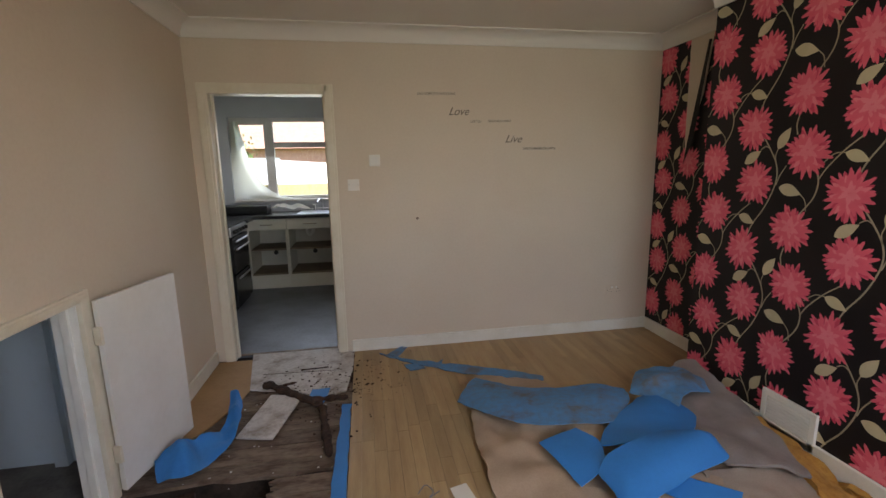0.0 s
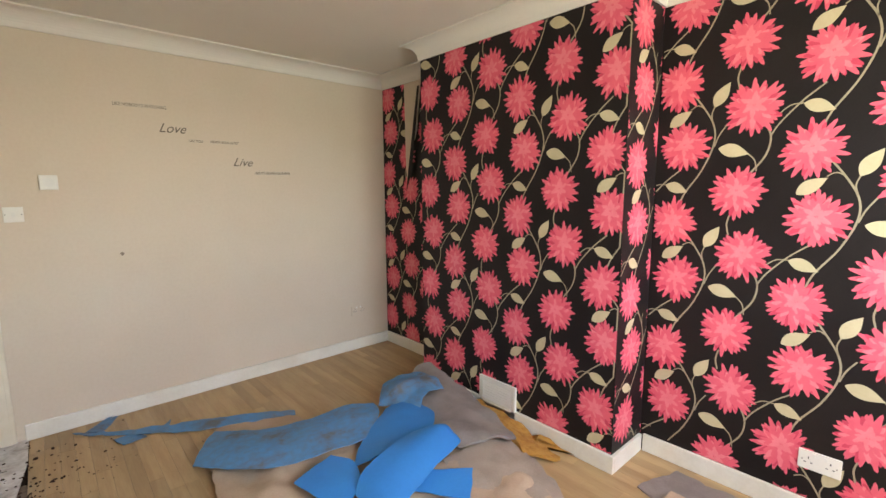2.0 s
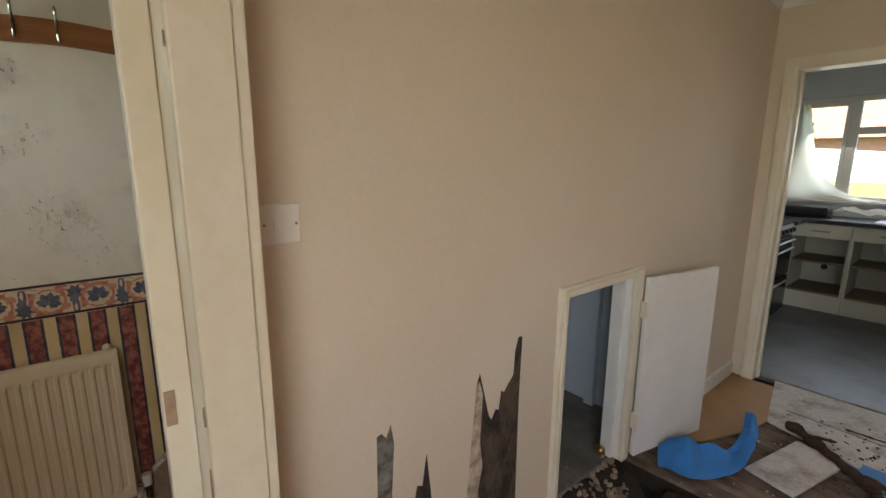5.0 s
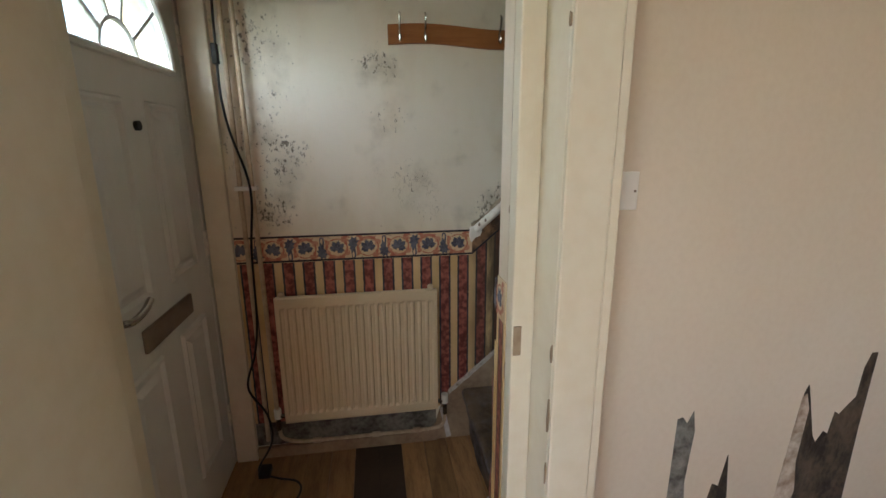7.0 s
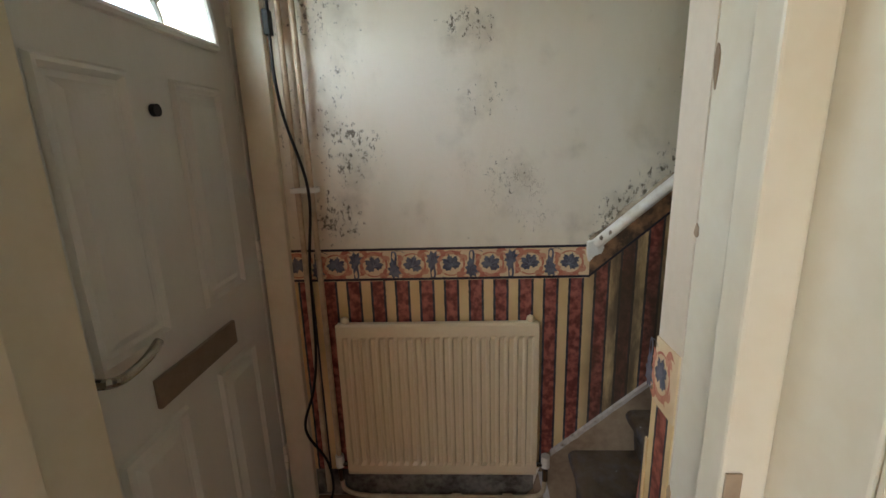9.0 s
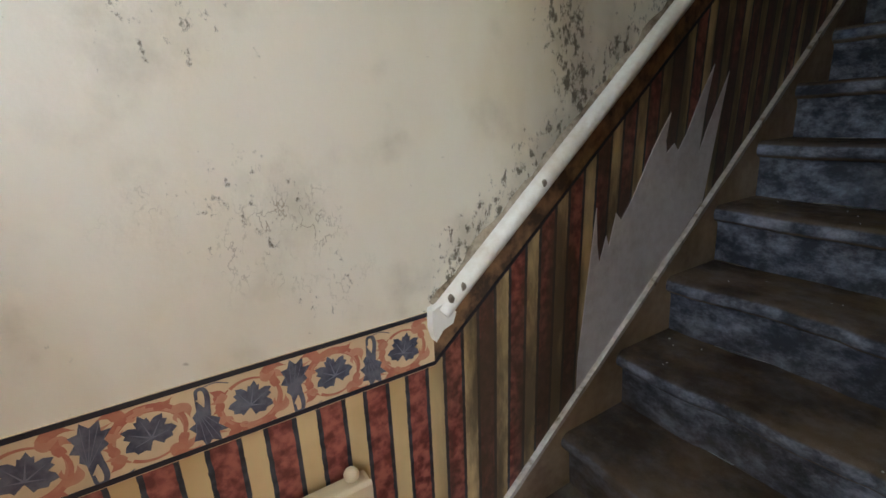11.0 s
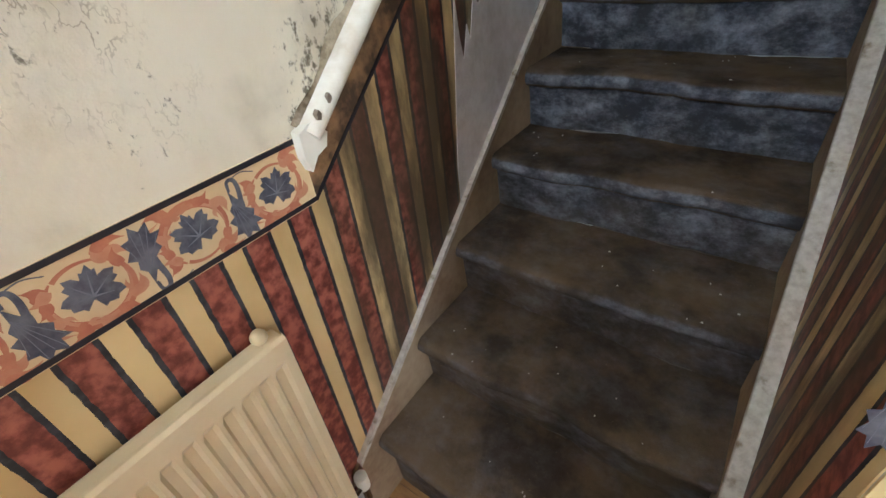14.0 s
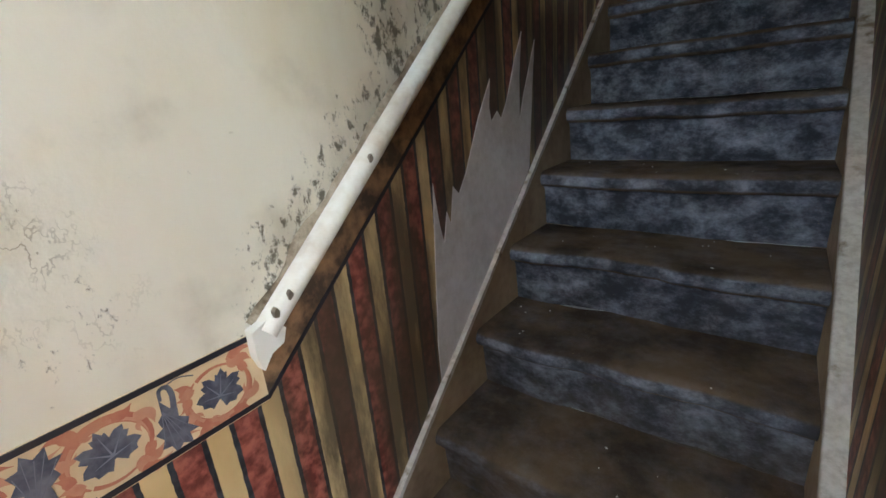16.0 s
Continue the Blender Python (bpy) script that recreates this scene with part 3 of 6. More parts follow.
# ---- doorway joinery ----
def architrave(name, x0, x1, top, w, axis_at, side, vertical_from=0.0):
    """Moulded casing round a doorway in a wall of constant y."""
    bm = bmesh.new()
    for a, b, z0, z1 in ((x0 - w, x0, vertical_from, top + w), (x1, x1 + w, vertical_from, top + w), (x0, x1, top, top + w)):
        add_box(bm, a, b, axis_at, axis_at + side * 0.018, z0, z1, 0.005)
        if b - a < w * 1.5:
            add_box(bm, a + 0.012, b - 0.02, axis_at + side * 0.018, axis_at + side * 0.024, z0, z1 - 0.012, 0.002)
        else:
            add_box(bm, a - 0.03, b + 0.03, axis_at + side * 0.018, axis_at + side * 0.024, z0 + 0.02, z1 - 0.012, 0.002)
    return setting(finish(name, bm, GLOSS), "yellowed white gloss door casing")


architrave("trim_kitchen_door", 0.14, 0.92, 1.99, 0.072, -0.0, -1)
setting(finish("door_lining_kitchen", boxes([(0.11, 0.14, -0.002, 0.122, 0, 2.02), (0.92, 0.95, -0.002, 0.122, 0, 2.02), (0.14, 0.92, -0.002, 0.122, 1.99, 2.02),
        (0.14, 0.152, 0.05, 0.09, 0, 1.99), (0.908, 0.92, 0.05, 0.09, 0, 1.99)], 0.003), GLOSS))
setting(finish("door_lining_hall", boxes([(-0.16, 0.154, -3.284, -3.237, 0, 2.06), (-0.16, 0.002, -4.27, -4.225, 0, 2.06), (-0.16, 0.002, -4.225, -3.29, 2.02, 2.06),
        (0.0, 0.045, -3.335, -3.2845, 0, 2.02)], 0.004), GLOSS), "chipped yellowed door lining with a strike plate")
setting(finish("trim_hall_door", boxes([(0, 0.157, -3.236, -3.167, 0, 2.14), (0.1575, 0.163, -3.284, -3.19, 0, 2.14), (0, 0.02, -4.225, -3.30, 2.061, 2.14), (0.0, 0.02, -4.29, -4.228, 0, 2.14)], 0.005), GLOSS), "flat yellowed door casing")
rnd = random.Random(12)
for cx, cz, h in ((-0.15, 1.47, 0.03), (-0.155, 1.25, 0.012), (0.15, 0.86, 0.05), (0.152, 0.72, 0.03), (0.15, 0.55, 0.06), (-0.155, 0.8, 0.03), (0.151, 1.62, 0.015), (0.15, 1.0, 0.02)):
    pts = [(cx + 0.006 * math.cos(a) * rnd.uniform(0.5, 1.2), cz + h * math.sin(a) * rnd.uniform(0.6, 1.1)) for a in (2 * math.pi * i / 9 for i in range(9))]
    part("paint_chip", prism(pts, "y", -3.2862, -3.2838), STRING, bpy.data.objects["door_lining_hall"], "bare wood showing through chipped paint")
strike = tagged(finish("strike_plate", box(0.0455, 0.049, -3.332, -3.314, 0.95, 1.02, 0.001), STRING), "rusted brass strike plate on the door lining", "latch plate")
leaf = thing("living_room_door", "open flush cream painted interior door", "door")
part("slab", box(0.02, 0.78, -4.187, -4.150, 0.01, 1.98, 0.003), GLOSS, leaf)
part("hinge", tube([(0.015, -4.146, 1.70), (0.015, -4.146, 1.80)], 0.007), BRASS, leaf)
part("hinge", tube([(0.015, -4.146, 0.25), (0.015, -4.146, 0.35)], 0.007), BRASS, leaf)
part("handle", tube(curve_pts([(0.72, -4.152, 1.0), (0.72, -4.11, 1.0), (0.66, -4.105, 1.0), (0.62, -4.105, 0.995)], 5), 0.008), CHROME, leaf)

# cupboard under the stairs, its casing and its open door
bmc = boxes([(0, 0.022, -2.065, -2.02, 0, 0.985), (0, 0.022, -1.50, -1.44, 0, 0.985), (0, 0.022, -2.02, -1.50, 0.94, 0.985), (0.022, 0.03, -2.055, -2.035, 0, 0.975), (0.022, 0.03, -2.035, -1.46, 0.955, 0.975)], 0.004)
setting(finish("trim_cupboard", bmc, GLOSS), "cream painted casing round the low cupboard opening")
setting(finish("lining_cupboard", boxes([(-0.099, -0.001, -1.50, -1.475, 0, 0.95), (WX, -0.001, -2.035, -2.012, 0, 0.95), (-0.06, -0.03, -1.515, -1.50, 0, 0.94)], 0.002), WHITE))
cd = thing("cupboard_door", "open white painted cupboard door hung on butt hinges", "cupboard door")
ang = pose(0.035, -1.455, 0, 0, 0, -13)
part("panel", box(0.0, 0.022, 0.0, 0.50, 0.035, 0.935, 0.002, ang), WHITE, cd)
for hz in (0.22, 0.78):
    part("hinge", box(-0.006, 0.028, -0.012, 0.004, hz - 0.04, hz + 0.04, 0.002, ang), GLOSS, cd)
setting(finish("cupboard_back_wall", boxes([(WEST, -0.102, -1.12, -1.06, 0, 1.3), (WEST + 0.012, WEST + 0.03, -2.3, -1.12, 0, 0.85), (-0.42, -0.36, -1.16, -1.12, 0, 1.3)]), CUPWALL), "blue-white flaking wall inside the cupboard")

# ---- hall structure ----
hall_west = setting(finish("wall_hall_west", box(WEST - 0.2, WEST, SOUTH, 0.7, 0, 4.9), HALLWALL), "mould-stained cream wall above a striped dado")


def string_z(y):
    return 0.842 + 0.855 * (y + 2.62)


def rail_z(y):
    return 1.06 + 0.845 * (y + 3.20)


W = WEST
paper = bmesh.new()
add_prism(paper, [(SOUTH, 0.17), (-3.36, 0.17), (-3.195, string_z(-3.195)), (-3.195, 0.93), (SOUTH, 0.93)], "x", W, W + 0.0015)
add_prism(paper, [(-3.195, string_z(-3.195)), (-0.7, string_z(-0.7)), (-0.7, rail_z(-0.7) - 0.125), (-3.195, 0.93)], "x", W, W + 0.0015)
part("striped_wallpaper", paper, STRIPE, hall_west, "cream and red striped dado wallpaper, black with damp")
tear = [(-2.788, 0.70), (-2.788, 0.80), (-2.753, 1.172), (-2.742, 1.08), (-2.731, 1.033), (-2.712, 1.10), (-2.70, 1.07), (-2.681, 1.151), (-2.66, 1.13), (-2.629, 1.168), (-2.56, 1.29), (-2.498, 1.375), (-2.507, 1.31), (-2.50, 1.277), (-2.47, 1.30), (-2.45, 1.28), (-2.42, 1.32), (-2.37, 1.42), (-2.326, 1.49), (-2.345, 1.38), (-2.351, 1.265), (-2.325, 1.33), (-2.249, 1.473), (-2.27, 1.34), (-2.299, 1.13)]
part("bare_patch", prism(tear, "x", W + 0.0016, W + 0.003), LILAC, hall_west, "bare lilac plaster where wallpaper was torn off")
# printed border
bd = bmesh.new()
add_prism(bd, [(SOUTH, 0.925), (-3.20, 0.925), (-3.20, 1.04), (SOUTH, 1.04)], "x", W, W + 0.003)
border = part("wallpaper_border", bd, BORDER, hall_west, "cream border printed with blue leaves and red scrolls")


part("wallpaper_border", prism([(-3.20, 0.925), (-0.9, rail_z(-0.9) - 0.125), (-0.9, rail_z(-0.9)), (-3.20, 1.04)], "x", W, W + 0.003), plain("damp_border", (0.36, 0.20, 0.10), (0.07, 0.045, 0.03), 0.6, big=16, small=60, amount=0.9), hall_west, "border paper darkened by damp beneath the handrail")


def flat_line(bm, pts, w, put, mat=0):
    """A thin printed line of width w through 2D points."""
    ps = [Vector(p) for p in pts]
    prev = None
    for i, p in enumerate(ps):
        d = (ps[min(i + 1, len(ps) - 1)] - ps[max(i - 1, 0)]).normalized()
        k = w(i / (len(ps) - 1)) if callable(w) else w
        nrm = Vector((-d.y, d.x)) * k / 2
        a, b = bm.verts.new(put(p + nrm)), bm.verts.new(put(p - nrm))
        if prev:
            f = bm.faces.new((prev[0], prev[1], b, a))
            f.material_index = mat
        prev = (a, b)


def flat_fan(bm, pts, put, mat=0):
    vs = [bm.verts.new(put(Vector(p))) for p in pts]
    f = bm.faces.new(vs)
    f.material_index = mat


def smooth2(pts, n=6):
    return [(p.x, p.y) for p in curve_pts([(a, b, 0) for a, b in pts], n)]


def blade(bm, put, a, b, bend, w, mat):
    """A curved pointed blade from a to b."""
    a, b = Vector(a), Vector(b)
    m = (a + b) / 2 + Vector((-(b - a).y, (b - a).x)) * bend
    flat_line(bm, smooth2([a, m, b], 5), lambda t: 0.0006 + w * math.sin(math.pi * min(1, t * 0.75 + 0.25)) * (1 - t ** 3), put, mat)


VINE = ((90, 1.05), (80, 0.82), (74, 0.88), (66, 0.62), (56, 0.86), (42, 1.04), (34, 0.84), (24, 0.90), (14, 0.66), (2, 0.86), (-12, 1.0), (-26, 0.80), (-38, 0.86), (-54, 0.66), (-68, 0.70), (-84, 0.30))


def vine_leaf(cx, cy, r, turn):
    ring = list(VINE) + [(180 - d, k * 0.96) for d, k in VINE[::-1][:-1]]
    return [(cx + r * k * math.cos(radians(d) + turn), cy + r * k * math.sin(radians(d) + turn)) for d, k in ring]


def motif(bm, put0, u0, flip=False):
    """One repeat of the border: a vine leaf inside a leafy scroll, and a hooked acanthus leaf beside it, turned over at every other repeat."""
    def lift(h):
        return lambda p: put0(u0 + p[0], 0.115 - p[1] if flip else p[1], h)
    cx, cy = 0.0, 0.057
    def round_(r, a0, a1, n=18):
        return [(cx + r * math.cos(radians(a0 + (a1 - a0) * i / n)), cy + r * 0.96 * math.sin(radians(a0 + (a1 - a0) * i / n))) for i in range(n + 1)]
    flat_line(bm, round_(0.043, 130, 395, 24), lambda t: 0.002 + 0.011 * math.sin(math.pi * t) ** 0.8, lift(0.0005), 0)
    flat_line(bm, round_(0.0405, 150, 370, 24), lambda t: 0.0008 + 0.0045 * math.sin(math.pi * t), lift(0.0006), 2)
    flat_line(bm, round_(0.041, 20, 128, 14), lambda t: 0.0015 + 0.004 * t, lift(0.00045), 0)
    for i, (d, ln, dr) in enumerate(((140, 0.024, 62), (160, 0.020, 70), (190, 0.018, 60), (225, 0.022, 55), (255, 0.026, 50), (285, 0.026, 48), (315, 0.022, 45), (20, 0.024, 70), (45, 0.020, 75))):
        a = (cx + 0.043 * math.cos(radians(d)), cy + 0.041 * math.sin(radians(d)))
        e = radians(d + dr)
        b = (a[0] + ln * math.cos(e), min(0.104, max(0.010, a[1] + ln * math.sin(e))))
        blade(bm, lift(0.0007 + 0.00003 * i), a, b, 0.18, 0.013, 0 if i % 2 else 2)
    for i, (d, ln) in enumerate(((200, 0.014), (240, 0.013), (330, 0.014))):
        a = (cx + 0.041 * math.cos(radians(d)), cy + 0.039 * math.sin(radians(d)))
        blade(bm, lift(0.0011 + 0.00003 * i), a, (a[0] + ln * math.cos(radians(d + 125)), a[1] + ln * math.sin(radians(d + 125))), 0.2, 0.006, 2)
    turn = -0.25 if not flip else 2.9
    flat_fan(bm, vine_leaf(cx, cy, 0.034, turn), lift(0.0013), 1)
    for d, k in ((90, 0.85), (38, 0.8), (142, 0.8), (-16, 0.7), (196, 0.7)):
        e = radians(d) + turn
        flat_line(bm, [(cx - 0.005 * math.cos(radians(90) + turn), cy - 0.005 * math.sin(radians(90) + turn)), (cx + 0.031 * k * math.cos(e), cy + 0.031 * k * math.sin(e))], lambda t: 0.0022 * (1 - t) + 0.0004, lift(0.0015), 3)
    hx = -0.0655
    flat_line(bm, smooth2([(hx - 0.004, 0.088), (hx - 0.002, 0.102), (hx + 0.007, 0.102), (hx + 0.010, 0.088), (hx + 0.006, 0.062)]), lambda t: 0.004 + 0.004 * t, lift(0.0009), 1)
    flat_line(bm, smooth2([(hx + 0.004, 0.104), (hx + 0.022, 0.107), (hx + 0.040, 0.100)]), 0.0016, lift(0.0008), 1)
    acan = ((0.004, 0.090), (0.009, 0.074), (0.016, 0.068), (0.012, 0.057), (0.021, 0.049), (0.015, 0.040), (0.023, 0.027), (0.011, 0.027), (0.008, 0.010), (-0.002, 0.018), (-0.013, 0.008), (-0.014, 0.022), (-0.024, 0.024), (-0.016, 0.036), (-0.021, 0.047), (-0.010, 0.052), (-0.010, 0.063), (-0.002, 0.070))
    flat_fan(bm, [(hx + p - 0.25 * (q - 0.05), q) for p, q in acan], lift(0.0011), 1)
    for p, q in ((-0.012, 0.014), (0.008, 0.016), (0.018, 0.030), (-0.019, 0.028), (-0.001, 0.020)):
        flat_line(bm, [(hx + 0.002 - 0.008, 0.074), (hx + p - 0.25 * (q - 0.05), q)], lambda t: 0.0008 + 0.0014 * t * (1 - t), lift(0.0014), 3)
    for i, (a, b, bend) in enumerate((((0.022, 0.094), (0.058, 0.100), 0.25), ((0.030, 0.086), (0.052, 0.082), 0.3), ((-0.024, 0.020), (-0.052, 0.012), 0.25), ((0.034, 0.030), (0.050, 0.050), -0.3), ((-0.040, 0.074), (-0.052, 0.094), -0.2))):
        blade(bm, lift(0.0003 + 0.00003 * i), a, b, bend, 0.017, (0, 2)[i % 2])
    blade(bm, lift(0.0004), (hx + 0.012, 0.050), (hx + 0.030, 0.020), -0.3, 0.010, 2)


pr = bmesh.new()
PERIOD = 0.131
for i in range(8):
    motif(pr, lambda u, v, h: (W + 0.003 + h, u, 0.923 + v), -3.265 - PERIOD * i, i % 2 == 1)
sl = 0.845
part("border_print", pr, [TERRA, SLATE, PALETERRA, PALESLATE], border)
ln = bmesh.new()
for z in (0.931, 1.036):
    add_prism(ln, [(SOUTH, z - 0.004), (-3.20, z - 0.004), (-3.20, z + 0.004), (SOUTH, z + 0.004)], "x", W + 0.003, W + 0.0045)
add_prism(ln, [(-3.20, 0.927), (-0.9, 0.927 + 2.3 * sl), (-0.9, 0.937 + 2.3 * sl), (-3.20, 0.936)], "x", W + 0.003, W + 0.0045)
part("border_line", ln, LINEINK, border)

# handrail moulding
hr = bmesh.new()
a0, b0 = Vector((W, -3.195, 1.046)), Vector((W, -0.9, rail_z(-0.9) + 0.002))
d = (b0 - a0).normalized()
up = Vector((0, -d.z, d.y))
prof = [(0.0, -0.027)] + [(0.014 + 0.020 * math.sin(t), -0.010 - 0.017 * math.cos(t)) for t in (math.pi * i / 12 for i in range(13))] + [(0.0, 0.008)]
ends = [[hr.verts.new(p + Vector((o, 0, 0)) + up * h) for o, h in prof] for p in (a0, b0)]
for i in range(len(prof) - 1):
    hr.faces.new((ends[0][i], ends[0][i + 1], ends[1][i + 1], ends[1][i]))
hr.faces.new(ends[0])
hr.faces.new(ends[1][::-1])
bmesh.ops.recalc_face_normals(hr, faces=hr.faces)
rail = tagged(finish("handrail", hr, RAILPAINT, smooth=True), "chipped white half-round handrail fixed to the wall", "handrail")
for hy, hz in ((-3.175, 1.066), (-3.148, 1.083), (-2.95, 1.252)):
    part("screw_hole", prism([(hy - 0.004, hz - 0.005), (hy + 0.003, hz - 0.007), (hy + 0.006, hz + 0.002), (hy + 0.002, hz + 0.009), (hy - 0.003, hz + 0.004)], "x", W + 0.024, W + 0.0335), DULL, rail)
part("paint_flap", prism([(-3.212, 1.050), (-3.185, 1.060), (-3.160, 1.035), (-3.168, 1.014), (-3.190, 1.006), (-3.206, 0.986), (-3.213, 1.01)], "x", W + 0.004, W + 0.024), WHITE, rail, "torn white paint hanging from the rail end")

grime = bmesh.new()
prev = None
for i in range(121):
    p = a0 + (b0 - a0) * (i / 120)
    h = 0.016 + 0.010 * noise.noise(Vector((p.y * 22, 0.3, 1))) + 0.006 * noise.noise(Vector((p.y * 70, 0.3, 4)))
    ring = [grime.verts.new(p + Vector((o, 0, 0)) + up * q) for o, q in ((0.0005, h), (0.005, 0.013), (0.008, 0.004))]
    if prev:
        for k in range(2):
            grime.faces.new((prev[k], prev[k + 1], ring[k + 1], ring[k]))
    prev = ring
part("caulk_line", grime, GRIME, hall_west, "dirty cracked filler along the top of the handrail", smooth=True)

# stairs
RX = -0.272
stairs = setting(new("stairs"), "steep straight stairs in worn dark dusty carpet")
for k in range(1, 15):
    y, z = NOSE[k]
    zp = NOSE[k - 1][1] if k > 1 else 0.0
    bm = bmesh.new()
    pr_ = [(y + 0.235, z - 0.03), (y + 0.235, z)] + [(y + 0.013 - 0.024 * math.sin(a), z - 0.024 + 0.024 * math.cos(a)) for a in (math.pi * i / 8 for i in range(9))] + [(y + 0.020, z - 0.06), (y + 0.03, zp), (y + 0.05, zp), (y + 0.05, z - 0.03)]
    n = 20
    rings = []
    for i in range(n + 1):
        x = W + 0.012 + (RX - W - 0.012) * i / n
        wob = 0.009 * noise.noise(Vector((x * 6, k * 3.1, 0))) + 0.004 * noise.noise(Vector((x * 19, k * 2.3, 4)))
        rings.append([bm.verts.new((x, py + wob, pz + 0.5 * wob)) for py, pz in pr_])
    m_ = len(pr_)
    for a, b in zip(rings, rings[1:]):
        for i in range(m_):
            bm.faces.new((a[i], a[(i + 1) % m_], b[(i + 1) % m_], b[i]))
    bm.faces.new(rings[0])
    bm.faces.new(rings[-1][::-1])
    bmesh.ops.recalc_face_normals(bm, faces=bm.faces)
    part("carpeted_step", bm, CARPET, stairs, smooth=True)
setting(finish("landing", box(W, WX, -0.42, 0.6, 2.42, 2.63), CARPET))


def string_board(x0, x1):
    bm = bmesh.new()
    pts = [(-3.37, 0.0)] + [(-3.37, 0.10), (-3.33, string_z(-3.33)), (-0.7, string_z(-0.7)), (-0.7, string_z(-0.7) - 0.5), (-3.0, 0.0)]
    add_prism(bm, pts, "x", x0, x1)
    return bm


part("stringer", string_board(W + 0.0, W + 0.010), STRING, stairs, "bare scuffed wooden stringer")

def flaky_edge(x0, x1, y0, y1, seed):
    """The uneven painted top edge of a stringer, chipped along both arrises."""
    bm = bmesh.new()
    n = 110
    rows_ = []
    for i in range(n + 1):
        y = y0 + (y1 - y0) * i / n
        j = 0.004 * noise.noise(Vector((y * 31, seed, 0))) + 0.003 * noise.noise(Vector((y * 90, seed, 5)))
        k = 0.004 * max(0, noise.noise(Vector((y * 23, seed, 9))))
        z = string_z(y)
        rows_.append([bm.verts.new(p) for p in ((x0, y, z - 0.014 + j), (x0, y, z + 0.004 - k), (x0 + 0.002, y, z + 0.007 - k), (x1, y, z + 0.007 - k), (x1, y, z - 0.014 + j))])
    for a, b in zip(rows_, rows_[1:]):
        for i in range(5):
            bm.faces.new((a[i], a[(i + 1) % 5], b[(i + 1) % 5], b[i]))
    bm.faces.new(rows_[0][::-1])
    bm.faces.new(rows_[-1])
    bmesh.ops.recalc_face_normals(bm, faces=bm.faces)
    return bm


part("stringer_cap", flaky_edge(W + 0.014, W + 0.0005, -3.31, -0.7, 1.0), FLAKE, stairs, "flaking white stringer edge")
part("stringer", prism([(-3.33, 0.0), (-3.33, string_z(-3.33) - 0.01), (-0.7, string_z(-0.7) - 0.01), (-0.7, 1.9), (-2.7, 0.0)], "x", RX, WX + 0.004), STRING, stairs)
part("stringer_cap", flaky_edge(RX - 0.002, WX + 0.003, -3.33, -0.7, 7.0), FLAKE, stairs, "flaking white stringer edge")

# stair side of the west wall: stripes and sloping border, and the return beside the doorway
rp = bmesh.new()
add_prism(rp, [(-3.282, string_z(-3.282)), (-0.7, string_z(-0.7)), (-0.7, 3.2), (-3.282, 0.95)], "x", WX - 0.0015, WX)
stairside = part("striped_wallpaper", rp, STRIPE, wall_west, "cream and red striped wallpaper beside the stairs")
rb = bmesh.new()
add_prism(rb, [(-3.235, 0.97), (-0.9, 0.97 + 2.335 * 0.95), (-0.9, 1.095 + 2.335 * 0.95), (-3.235, 1.095)], "x", WX - 0.003, WX - 0.0003)
rborder = part("wallpaper_border", rb, BORDER, wall_west)
pr = bmesh.new()
for i in range(14):
    motif(pr, lambda u, v, h: (WX - 0.003 - h, -3.235 + u * 0.725, 0.97 + u * 0.725 * 0.95 + v), 0.07 + PERIOD * i)
part("border_print", pr, [TERRA, SLATE, PALETERRA, PALESLATE], rborder)
rl = bmesh.new()
for o in (0.0, 0.112):
    add_prism(rl, [(-3.235, 0.973 + o), (-0.9, 0.973 + o + 2.335 * 0.95), (-0.9, 0.983 + o + 2.335 * 0.95), (-3.235, 0.983 + o)], "x", WX - 0.0046, WX - 0.003)
part("border_line", rl, LINEINK, rborder)
part("wallpaper_return", boxes([(WX, -0.162, -3.2865, -3.284, 0.0, 0.93)]), STRIPE, wall_west)
part("border_return", boxes([(WX, -0.162, -3.287, -3.284, 0.93, 1.05)]), BORDER, wall_west)
pr = bmesh.new()
motif(pr, lambda u, v, h: (-0.215 + u * 0.7, -3.287 - h, 0.933 + v), 0.0)
part("border_print", pr, [TERRA, SLATE, PALETERRA, PALESLATE], wall_west)
part("wallpaper_flap", prism([(-0.245, 0.0), (-0.285, 0.05), (-0.255, 0.2), (-0.275, 0.3), (-0.25, 0.45), (-0.262, 0.7), (-0.246, 0.85), (-0.238, 0.85), (-0.238, 0.0)], "y", -3.2905, -3.288), STRIPE, wall_west, "ragged torn wallpaper edge")

# ---- floral wallpaper print ----
def petal(bm, put, cx, cy, a, r0, r1, w, h, mat):
    ca, sa = math.cos(a), math.sin(a)
    def at(t, s):
        return put(cx + ca * t - sa * s, cy + sa * t + ca * s, h)
    mid = r0 + (r1 - r0) * 0.55
    vs = [bm.verts.new(at(*q)) for q in ((r0, -w * 0.35), (mid, -w), (r1 * 0.93, -w * 0.42), (r1, 0), (r1 * 0.93, w * 0.42), (mid, w), (r0, w * 0.35))]
    f = bm.faces.new(vs)
    f.material_index = mat


